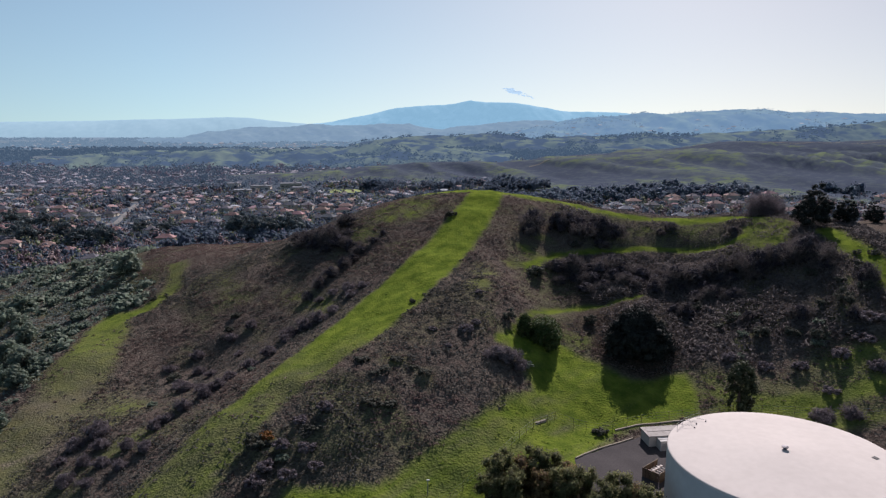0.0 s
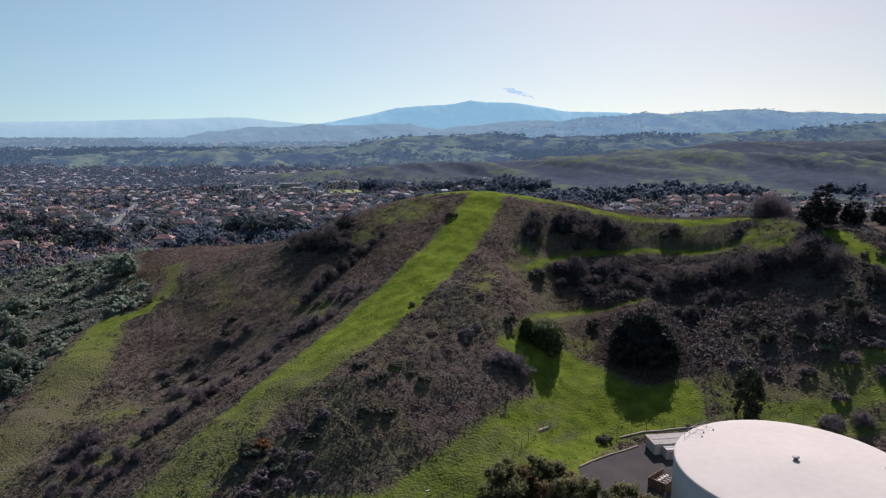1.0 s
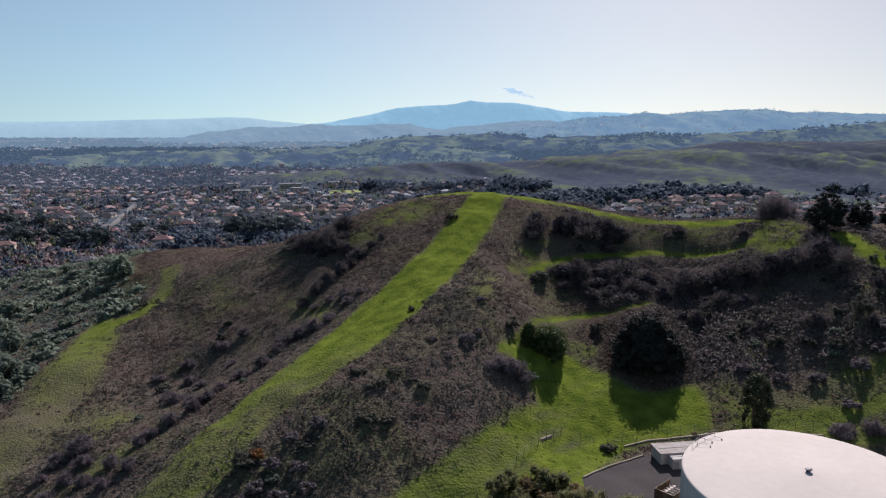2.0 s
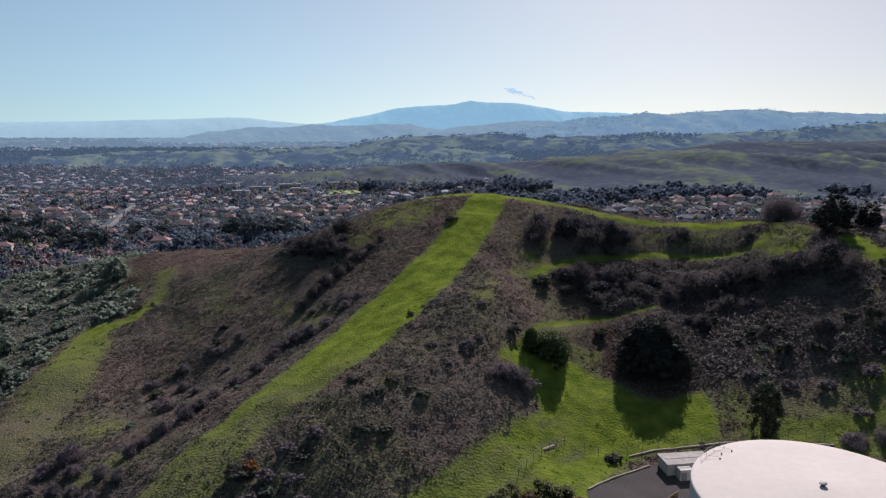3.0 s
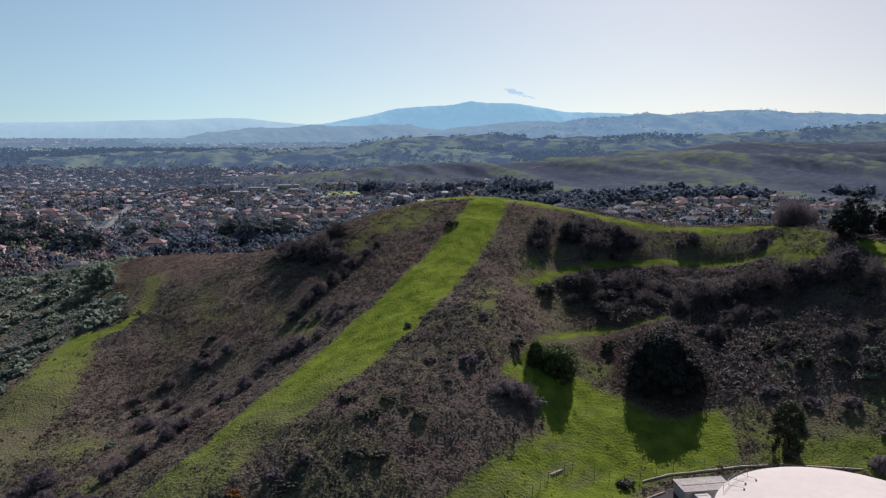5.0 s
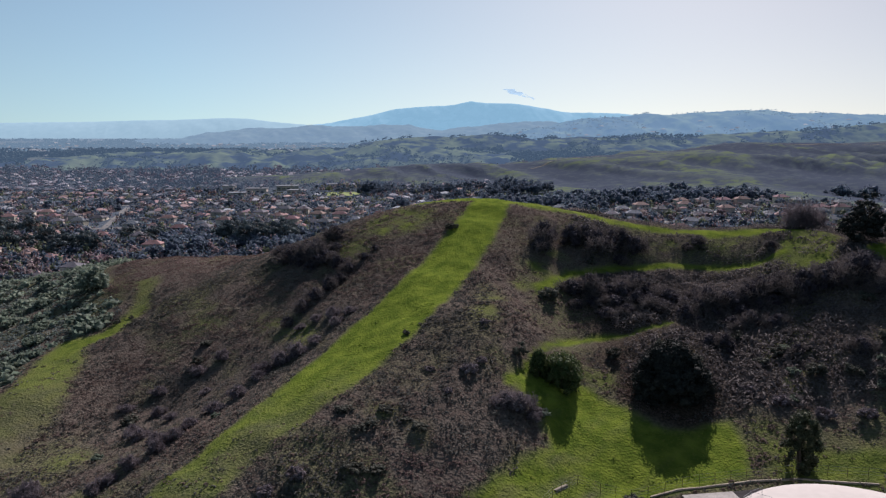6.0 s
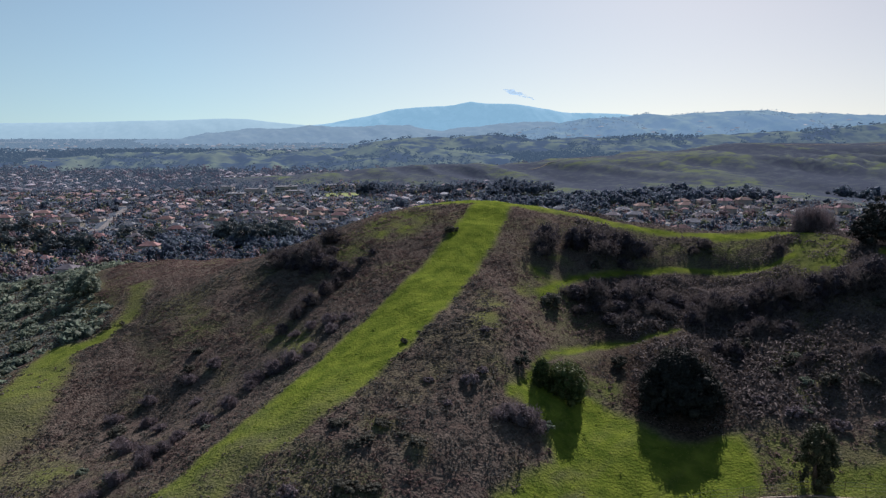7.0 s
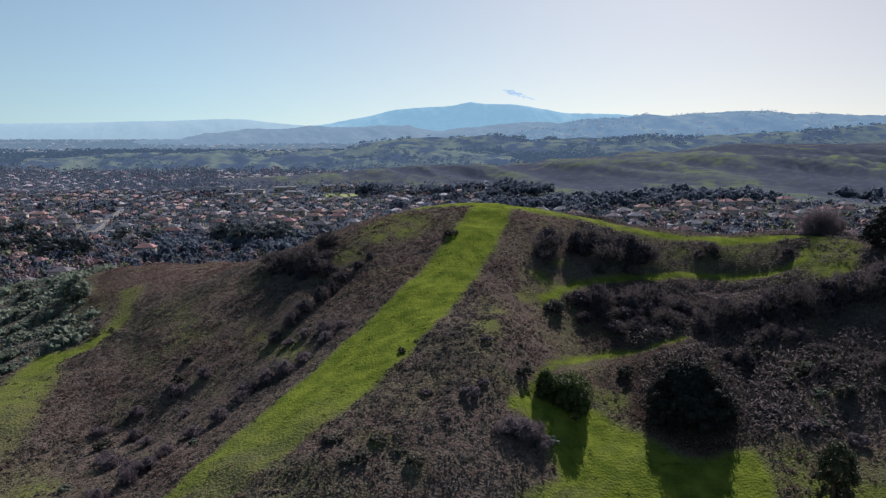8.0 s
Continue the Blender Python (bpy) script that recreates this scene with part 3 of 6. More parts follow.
def patchy(name, brush, grass, earth, haze_glow, amount, scale):
    """Far hillsides: dark brush, pale grass and earth in patches, with haze added as a blue glow."""
    m = surface(name, brush, grass, scale * 4, scale, 1.0, 0, glow=(haze_glow, amount), gloss=0.0)
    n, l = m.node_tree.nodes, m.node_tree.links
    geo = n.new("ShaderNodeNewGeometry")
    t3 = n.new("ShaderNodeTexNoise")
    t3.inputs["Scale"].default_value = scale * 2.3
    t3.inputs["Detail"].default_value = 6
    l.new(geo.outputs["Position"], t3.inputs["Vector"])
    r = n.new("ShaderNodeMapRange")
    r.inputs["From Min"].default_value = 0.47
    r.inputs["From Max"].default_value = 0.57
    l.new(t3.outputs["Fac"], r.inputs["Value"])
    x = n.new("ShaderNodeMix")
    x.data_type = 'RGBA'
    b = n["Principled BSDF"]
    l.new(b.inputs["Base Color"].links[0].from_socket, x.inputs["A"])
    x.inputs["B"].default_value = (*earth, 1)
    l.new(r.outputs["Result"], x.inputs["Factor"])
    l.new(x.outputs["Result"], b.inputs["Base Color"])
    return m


# bluish base tones and glow together carry the painted haze
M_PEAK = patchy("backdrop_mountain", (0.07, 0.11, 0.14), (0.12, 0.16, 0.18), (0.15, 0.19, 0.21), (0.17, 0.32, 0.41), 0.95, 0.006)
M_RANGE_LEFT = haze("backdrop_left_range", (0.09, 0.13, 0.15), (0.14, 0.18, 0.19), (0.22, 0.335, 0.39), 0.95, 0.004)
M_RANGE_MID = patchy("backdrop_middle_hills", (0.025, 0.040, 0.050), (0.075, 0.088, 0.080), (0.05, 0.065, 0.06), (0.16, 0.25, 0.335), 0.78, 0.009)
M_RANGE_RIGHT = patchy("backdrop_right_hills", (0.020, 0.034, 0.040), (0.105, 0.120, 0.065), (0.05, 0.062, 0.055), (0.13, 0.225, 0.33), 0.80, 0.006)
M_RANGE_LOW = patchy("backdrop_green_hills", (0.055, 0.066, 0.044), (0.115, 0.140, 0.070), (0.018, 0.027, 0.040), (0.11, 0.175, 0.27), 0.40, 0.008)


def px_range(points, y):
    """Crest knots from bearing (tangent) and rise (tangent above the level of the eye) at a distance."""
    return [(b * y, 56 + r * y) for b, r in points]


def bearings(pairs):
    """Bearing and rise in thousandths."""
    return [(b / 1000.0, r / 1000.0) for b, r in pairs]


PEAK_CREST = bearings([(-210, -4), (-165, 0), (-130, 7), (-95, 13), (-70, 20), (-40, 23), (-10, 25), (15, 27), (38, 32), (46, 30), (60, 28.5), (85, 28.5), (98, 28),
                       (110, 26), (140, 21), (165, 16), (200, 16), (240, 14), (280, 11), (340, 6), (400, 3)])
LEFT_CREST = bearings([(-660, 1), (-560, 2), (-480, 3), (-420, 5), (-360, 6), (-300, 8), (-270, 7), (-235, 3), (-200, 0), (-150, -6)])
MID_CREST = bearings([(-400, -26), (-340, -16), (-300, -10), (-265, -5), (-225, -4), (-180, -3), (-130, -4), (-90, -2), (-46, -1), (-35, -5),
                      (0, -8), (50, -4), (110, 4), (150, 2), (200, -6), (260, -20)])
RIGHT_CREST = bearings([(60, -22), (120, -8), (170, 2), (215, 9), (250, 12), (300, 14), (350, 14), (400, 17), (440, 19), (480, 17), (520, 16), (545, 13),
                        (590, 14), (640, 12), (720, 12)])
RIGHT_LOW = bearings([(90, -28), (150, -22), (200, -18), (245, -20), (290, -15), (330, -19), (380, -14), (440, -12), (500, -9), (560, -4), (610, 3), (660, 9), (720, 10)])
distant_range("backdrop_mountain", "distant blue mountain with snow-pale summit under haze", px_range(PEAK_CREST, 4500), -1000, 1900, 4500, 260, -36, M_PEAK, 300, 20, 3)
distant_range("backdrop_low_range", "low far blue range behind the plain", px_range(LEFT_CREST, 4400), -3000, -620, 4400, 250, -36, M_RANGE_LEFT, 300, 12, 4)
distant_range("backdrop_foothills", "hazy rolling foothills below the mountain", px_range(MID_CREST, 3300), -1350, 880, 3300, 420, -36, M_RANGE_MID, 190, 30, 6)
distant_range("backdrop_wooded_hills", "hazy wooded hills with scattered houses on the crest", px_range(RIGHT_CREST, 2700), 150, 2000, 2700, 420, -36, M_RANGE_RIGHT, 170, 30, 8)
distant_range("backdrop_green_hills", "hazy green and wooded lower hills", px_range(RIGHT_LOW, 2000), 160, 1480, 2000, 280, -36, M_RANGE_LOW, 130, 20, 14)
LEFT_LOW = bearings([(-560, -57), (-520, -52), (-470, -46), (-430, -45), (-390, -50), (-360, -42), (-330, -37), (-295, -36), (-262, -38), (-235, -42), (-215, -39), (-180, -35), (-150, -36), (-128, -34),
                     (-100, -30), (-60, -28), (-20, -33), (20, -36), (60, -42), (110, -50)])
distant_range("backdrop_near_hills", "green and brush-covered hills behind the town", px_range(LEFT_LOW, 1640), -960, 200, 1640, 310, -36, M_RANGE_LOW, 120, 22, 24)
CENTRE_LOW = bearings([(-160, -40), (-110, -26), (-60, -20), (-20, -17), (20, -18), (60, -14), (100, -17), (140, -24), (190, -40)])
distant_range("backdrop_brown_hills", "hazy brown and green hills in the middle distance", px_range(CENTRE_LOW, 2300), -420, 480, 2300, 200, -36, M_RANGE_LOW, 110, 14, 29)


def far_plain():
    """The far floor of the valley, paling with distance by a glow that imitates haze."""
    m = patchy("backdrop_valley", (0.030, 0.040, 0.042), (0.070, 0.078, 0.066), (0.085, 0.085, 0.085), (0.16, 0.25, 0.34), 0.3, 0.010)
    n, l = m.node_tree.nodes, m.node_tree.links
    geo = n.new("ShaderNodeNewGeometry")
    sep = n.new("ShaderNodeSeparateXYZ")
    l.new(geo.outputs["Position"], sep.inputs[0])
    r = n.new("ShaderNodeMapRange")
    # the painted haze glow strengthens from near to far
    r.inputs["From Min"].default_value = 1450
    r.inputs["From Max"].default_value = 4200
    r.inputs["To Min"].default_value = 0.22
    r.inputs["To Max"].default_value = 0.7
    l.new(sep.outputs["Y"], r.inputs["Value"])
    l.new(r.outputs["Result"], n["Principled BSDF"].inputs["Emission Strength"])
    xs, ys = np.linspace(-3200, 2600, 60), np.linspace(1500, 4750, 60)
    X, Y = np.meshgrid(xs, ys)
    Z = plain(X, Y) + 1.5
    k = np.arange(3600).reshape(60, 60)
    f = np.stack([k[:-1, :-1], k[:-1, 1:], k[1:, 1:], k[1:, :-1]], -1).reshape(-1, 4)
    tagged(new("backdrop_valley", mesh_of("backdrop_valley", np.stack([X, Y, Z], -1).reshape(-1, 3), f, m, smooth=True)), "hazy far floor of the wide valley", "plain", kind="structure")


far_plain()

# ---------------------------------------------------------------- water tank and its yard
TX, TY, TR, RIM = 48.8, 94.2, 16.0, 9.1


def ring(bm, r, z, n=96):
    return [bm.verts.new((r * math.cos(2 * math.pi * i / n), r * math.sin(2 * math.pi * i / n), z)) for i in range(n)]


def lathe(bm, profile, n=96, close_top=True):
    loops = [ring(bm, r, z, n) for r, z in profile]
    for a, b in zip(loops, loops[1:]):
        for i in range(n):
            bm.faces.new((a[i], a[(i + 1) % n], b[(i + 1) % n], b[i]))
    if close_top:
        bm.faces.new(loops[-1])
    return bm


def smooth(ob):
    ob.data.polygons.foreach_set("use_smooth", np.ones(len(ob.data.polygons), dtype=bool))
    return ob


def water_tank():
    base = tagged(new("water_tank"), "white painted round steel water tank on asphalt pad", "water tank")
    base.location = (TX, TY, -0.02)
    bm = bmesh.new()
    lathe(bm, [(TR, 0.0), (TR, 4.8), (TR, RIM - 0.25)], close_top=False)
    smooth(part("tank_wall", bm, M_TANK_WALL, base, "white steel wall"))
    bm = bmesh.new()
    prof = [(TR, RIM - 0.25)] + [(TR - 0.3 + 0.3 * math.cos(a), RIM - 0.25 + 0.25 * math.sin(a)) for a in (0.3, 0.6, 0.9, 1.2, 1.45)]
    prof += [(TR - 2, RIM + 0.09), (10, RIM + 0.42), (5, RIM + 0.77), (0.5, RIM + 1.08)]
    lathe(bm, prof)
    smooth(part("tank_roof", bm, M_TANK, base, "low conical white roof"))
    bm = bmesh.new()
    lathe(bm, [(0.36, RIM + 0.95), (0.30, RIM + 1.08), (0.24, RIM + 1.22), (0.34, RIM + 1.34), (0.46, RIM + 1.38), (0.46, RIM + 1.52), (0.24, RIM + 1.6)], 20)
    part("vent", bm, M_VENT, base, "grey mushroom-shaped metal roof vent")
    bm = bmesh.new()
    box(bm, 12.4, -1.0, RIM + 0.22, 0.7, 0.7, 0.1, 0.5, 0.02)
    part("hatch", bm, M_DARK_STEEL, base, "small dark roof hatch")
    # guard rail round the head of the ladder
    spots = [(-12.3, 9.2), (-10.9, 10.9), (-9.3, 12.3), (-7.4, 13.4)]
    rail = part("roof_rail", tube(bmesh.new(), (*spots[0], RIM + 0.85), (*spots[1], RIM + 0.85), 0.022), M_METAL, base, "grey steel guard rail by the ladder")
    for (ax, ay), (bx, by) in zip(spots, spots[1:]):
        for h in (0.45, 0.85):
            if (ax, ay) != spots[0] or h < 0.6:
                part("rail_bar", tube(bmesh.new(), (ax, ay, RIM + h), (bx, by, RIM + h), 0.022), M_METAL, rail)
    for x, y in spots:
        part("rail_post", tube(bmesh.new(), (x, y, RIM - 0.1), (x, y, RIM + 0.88), 0.026), M_METAL, rail)
    for (ax, ay), (bx, by) in (((-11.6, 10.0), (-9.6, 9.2)), ((-8.6, 12.7), (-7.0, 11.6)), ((-10.2, 11.5), (-8.8, 10.7))):
        part("rail_bar", tube(bmesh.new(), (ax, ay, RIM + 0.45), (bx, by, RIM + 0.42), 0.022), M_METAL, rail)
        bm = bmesh.new()
        box(bm, bx, by, RIM + 0.12, 0.16, 0.16, 0.2, 0.4, 0.02)
        part("rail_foot", bm, M_DARK_STEEL, rail, "dark rail foot")
    return base


water_tank()
# ---- yard round the tank
PAD_EDGE = [(0.0, 20.0), (0.55, 21.0), (1.05, 25.0), (1.45, 29.0), (1.80, 29.0), (2.10, 28.5), (2.42, 29.8), (2.58, 31.5), (2.85, 27), (3.2, 24), (3.8, 21.5),
            (4.8, 20.0), (6.2832, 20.0)]


def pad_radius(a):
    return np.interp(a % (2 * math.pi), [p[0] for p in PAD_EDGE], [p[1] for p in PAD_EDGE])


def asphalt_pad():
    na, nr = 180, 14
    a = np.linspace(0, 2 * math.pi, na, endpoint=False)
    R = pad_radius(a)
    A, U = np.meshgrid(a, np.linspace(0, 1, nr))
    rad = 15.6 + (R[None] - 15.6) * U
    X, Y = TX + rad * np.cos(A), TY + rad * np.sin(A)
    Z = height(X, Y) + 0.05
    k = np.arange(na * nr).reshape(nr, na)
    k2 = np.roll(k, -1, axis=1)
    f = np.stack([k[:-1], k2[:-1], k2[1:], k[1:]], -1).reshape(-1, 4)[:, ::-1]
    me = mesh_of("pavement", np.stack([X, Y, Z], -1).reshape(-1, 3), f, M_ASPHALT, smooth=True)
    tagged(new("pavement", me), "worn dark asphalt pad round the water tank", "pavement", kind="structure")


def ribbon(name, line, width, lift, mat, label, category, kind="structure", thick=0.0, fine=2.0):
    """A strip laid over the ground along a bent line; with thickness it stands up as a kerb."""
    pts = []
    for (ax, ay), (bx, by) in zip(line, line[1:]):
        n = max(1, int(math.hypot(bx - ax, by - ay) / fine))
        pts += [(ax + (bx - ax) * i / n, ay + (by - ay) * i / n) for i in range(n)]
    pts.append(line[-1])
    p = np.array(pts, float)
    t = np.gradient(p, axis=0)
    t /= np.linalg.norm(t, axis=1)[:, None]
    nrm = np.stack([-t[:, 1], t[:, 0]], 1) * width / 2
    zl = height(p[:, 0], p[:, 1]) + lift
    n = len(p)
    lo = -0.3 if thick else 0.0
    v = []
    for sgn, dz in ((1, lo), (1, thick), (-1, thick), (-1, lo)):
        q = p + sgn * nrm
        zz = np.maximum(height(q[:, 0], q[:, 1]) + lift, zl - 0.3) if not thick else zl
        v.append(np.column_stack([q, zz + dz]))
    v = np.concatenate(v)
    i = np.arange(n - 1)
    pairs = ((0, 1), (1, 2), (2, 3)) if thick else ((1, 2),)
    f = np.concatenate([np.stack([a * n + i, a * n + i + 1, b * n + i + 1, b * n + i], -1) for a, b in pairs])
    return tagged(new(name, mesh_of(name, v, f, mat)), label, category, kind=kind)


asphalt_pad()
ribbon("kerb", [(22.4, 110.8), (25, 113.3), (27.1, 115), (30.5, 117), (34.2, 119.0)], 0.28, 0.03, M_CONCRETE, "pale concrete kerb along the asphalt pad", "kerb", thick=0.16, fine=1.0)
ribbon("gutter_kerb", [(31.6, 121.9), (36, 123.2), (41.7, 124.2), (48.2, 125.0), (56, 124.5), (66, 122)], 0.4, 0.02, M_CONCRETE,
       "pale concrete drainage kerb below the fence", "kerb", thick=0.12, fine=1.5)
ribbon("slab", [(16.6, 119.2), (18.7, 121.4)], 0.65, 0.02, M_CONCRETE, "weathered concrete slab at the end of the grass track", "slab", thick=0.09, fine=0.8)

def gabled_box(name, label, cx, cy, sx, sy, h, turn, roof_mat, category, eave=0.18):
    z = min(ground_at(cx + dx, cy + dy) for dx in (-sx / 2, sx / 2) for dy in (-sy / 2, sy / 2))
    base = tagged(new(name), label, category)
    base.matrix_world = pose(cx, cy, z - 0.05, 0, 0, turn)
    bm = bmesh.new()
    box(bm, 0, 0, 0, sx, sy, h, 0, 0.04)
    part("wall", bm, M_STUCCO, base)
    bm = bmesh.new()
    box(bm, 0, 0, h + 0.003, sx + 2 * eave, sy + 2 * eave, 0.16, 0, 0.03)
    roof = part("roof", bm, roof_mat, base, "flat weathered roof slab")
    bm = bmesh.new()
    box(bm, 0, 0, h + 0.166, sx * 0.9, 0.25, 0.05)
    part("roof_seam", bm, roof_mat, roof)
    bm = bmesh.new()
    box(bm, -sx * 0.2, -sy / 2 - 0.012, 0.05, 0.95, 0.05, min(2.0, h - 0.3), 0, 0.01)
    part("door", bm, M_METAL, base, "grey metal service door")
    return base


gabled_box("shed", "pale stucco equipment shed with flat roof", 39.6, 118.0, 7.6, 3.6, 1.95, 8, M_SHEDROOF, "shed")
gabled_box("utility_box", "small pale stucco utility box beside the shed", 38.5, 115.1, 2.0, 1.7, 1.75, 8, M_STUCCO, "utility box", 0.05)


def enclosure():
    base = tagged(new("fence_enclosure"), "brown wooden board enclosure round pale pipework", "enclosure")
    base.matrix_world = pose(32.0, 105.4, 0.02, 0, 0, 42)
    plank = bmesh.new()
    box(plank, 0, 0, 0, 0.22, 0.04, 1.55)
    first = part("board", plank, M_WOOD, base)
    me = first.data
    n = 0
    for i in range(18):
        for x, y, r in ((0.13 + 0.25 * i, 0, 0), (0.0, -0.13 - 0.25 * i, 90), (0.13 + 0.25 * i, -3.1, 0)):
            if y < -3.05 and r == 90:
                continue
            ob = first if n == 0 else part_mesh("board", me, base)
            ob.matrix_basis = pose(x, y, 0, 0, 0, r)
            n += 1
    for y in (-0.05, -3.05):
        bm = bmesh.new()
        box(bm, 2.25, y, 1.5, 4.5, 0.09, 0.09)
        part("top_rail", bm, M_WOOD, base)
    bm = bmesh.new()
    box(bm, 0.05, -1.55, 1.5, 0.09, 3.0, 0.09)
    part("top_rail", bm, M_WOOD, base)
    pipe = tagged(new("valve_manifold"), "pale painted valve pipework inside the enclosure", "pipework")
    pipe.matrix_world = pose(32.0, 105.4, 0.02, 0, 0, 42)
    for i in range(4):
        x = 1.0 + 0.75 * i
        bm = bmesh.new()
        tube(bm, (x, -0.6, 0), (x, -0.6, 1.0), 0.11)
        tube(bm, (x, -0.6, 1.0), (x, -2.3, 1.0), 0.11)
        tube(bm, (x, -2.3, 1.0), (x, -2.3, 0), 0.11)
        part("pipe", bm, M_TANK, pipe)
        bm = bmesh.new()
        tube(bm, (x, -1.4, 1.0), (x, -1.4, 1.3), 0.05)
        tube(bm, (x, -1.4, 1.3), (x, -1.4, 1.34), 0.24, seg=14)
        part("valve_wheel", bm, M_TANK, pipe)


enclosure()


def wire_fence(line, spacing=2.6):
    base = tagged(new("fence"), "sagging wire fence on weathered posts round the tank yard", "fence")
    bm = bmesh.new()
    tube(bm, (0, 0, -0.3), (0, 0, 1.6), 0.04, 0.035, 7)
    me = bpy.data.meshes.new("post")
    bm.to_mesh(me)
    bm.free()
    shade(me, M_WOOD)
    spots = []
    for (ax, ay), (bx, by) in zip(line, line[1:]):
        n = max(1, round(math.hypot(bx - ax, by - ay) / spacing))
        spots += [(ax + (bx - ax) * i / n, ay + (by - ay) * i / n) for i in range(n)]
    spots.append(line[-1])
    rng = random.Random(5)
    tops = []
    for x, y in spots:
        z = ground_at(x, y)
        ob = part_mesh("post", me, base)
        ob.matrix_basis = pose(x, y, z, rng.uniform(-4, 4), rng.uniform(-4, 4), rng.uniform(0, 360))
        tops.append(Vector((x, y, z)))
    for h in (0.5, 1.0, 1.6):
        bm = bmesh.new()
        rings = []
        for i, at in enumerate(tops):
            way = tops[min(i + 1, len(tops) - 1)] - tops[max(i - 1, 0)]
            side = Vector((way.y, -way.x, 0)).normalized() * 0.016
            rings.append([bm.verts.new(at + Vector((0, 0, h)) + d) for d in (side, Vector((0, 0, 0.016)), -side, Vector((0, 0, -0.016)))])
        for a, b in zip(rings, rings[1:]):
            for i in range(4):
                bm.faces.new((a[i], a[(i + 1) % 4], b[(i + 1) % 4], b[i]))
        part("wire", bm, M_METAL, base, "thin grey wire strand")


wire_fence([(-6, 93), (1, 97.5), (7, 104), (11.5, 110.5), (16, 117.5), (20.5, 122.2), (24, 121.8), (28.5, 121.4), (34, 123), (40, 124.8), (47.5, 125.6), (57, 125.6), (68, 123), (82, 118)])


def marker_post(x, y):
    base = tagged(new("marker_post"), "thin grey metal post with a small cap in grass", "post")
    base.location = (x, y, ground_at(x, y))
    part("pole", tube(bmesh.new(), (0, 0, -0.3), (0, 0, 2.3), 0.06, 0.05), M_METAL, base)
    bm = bmesh.new()
    box(bm, 0.06, 0, 2.3, 0.5, 0.22, 0.16, 0.4, 0.03)
    part("cap", bm, M_TANK_WALL, base, "small pale cap")


marker_post(-2.3, 98.6)

# ---------------------------------------------------------------- plants
def cards(points, size_u, size_v, rng, up=0.0, outward=None):
    """Small four-cornered leaves at points, turned at random or leaning outward."""
    n = len(points)
    a = rng.normal(size=(n, 3))
    if outward is not None:
        a = a * 0.75 + outward * 1.0
    a /= np.linalg.norm(a, axis=1)[:, None] + 1e-9
    t = rng.normal(size=(n, 3))
    t[:, 2] += up
    u = np.cross(a, t)
    u /= np.linalg.norm(u, axis=1)[:, None] + 1e-9
    w = np.cross(a, u)
    su = (size_u * rng.uniform(0.6, 1.3, n))[:, None] / 2
    sv = (size_v * rng.uniform(0.6, 1.3, n))[:, None] / 2
    lift = a * su * 0.35
    v = np.stack([points - u * su - w * sv * 0.5, points + lift - w * sv, points + u * su + w * sv * 0.5, points + lift + w * sv], 1)
    return v.reshape(-1, 3), np.arange(4 * n).reshape(n, 4)


def lumps(rng, count, radius, tall, low=0.25, lump=0.42):
    """Centres and sizes of the leaf clumps of a crown: an uneven shell with gaps."""
    d = rng.normal(size=(count, 3))
    d[:, 2] = np.abs(d[:, 2]) * 0.9 - low
    d /= np.linalg.norm(d, axis=1)[:, None]
    r = rng.uniform(0.45, 1.0, count)[:, None] ** 0.6
    c = d * r * np.array([radius, radius, tall])
    c *= 1 + 0.25 * rng.normal(size=(count, 1)) * 0.6
    s = rng.uniform(0.6, 1.25, count) * lump * radius
    return c, s


def ball():
    """A rounded cube of 26 corners."""
    bm = bmesh.new()
    bmesh.ops.create_cube(bm, size=2)
    bmesh.ops.subdivide_edges(bm, edges=bm.edges, cuts=1, use_grid_fill=True)
    bm.verts.index_update()
    vs = np.array([v.co.normalized()[:] for v in bm.verts])
    fs = np.array([[v.index for v in f.verts] for f in bm.faces])
    bm.free()
    return vs, fs


BALL = ball()


def crown_mesh(name, seed, radius, tall, clumps, per, leaf, mat, low=0.25, lump=0.42, lift=0.0):
    rng = np.random.default_rng(seed)
    c, s = lumps(rng, clumps, radius, tall, low, lump)
    k = np.repeat(np.arange(clumps), per)
    d = rng.normal(size=(len(k), 3))
    d /= np.linalg.norm(d, axis=1)[:, None]
    r = rng.uniform(0.35, 1.0, len(k)) ** 0.5
    p = c[k] + d * (r * s[k])[:, None] * np.array([1, 1, 0.8])
    p[:, 2] += lift
    v, f = cards(p, np.full(len(p), leaf), np.full(len(p), leaf * 0.7), rng, outward=d)
    # the dense inside of each clump
    bv, bf = BALL
    c[:, 2] += lift
    iv = (bv[None] * (0.58 * s)[:, None, None] * np.array([1, 1, 0.8]) * (1 + 0.12 * rng.normal(size=(clumps, len(bv), 1))) + c[:, None]).reshape(-1, 3)
    jf = (bf[None] + (np.arange(clumps) * len(bv))[:, None, None]).reshape(-1, 4) + len(v)
    return mesh_of(name, np.concatenate([v, iv]), np.concatenate([f, jf]), mat)


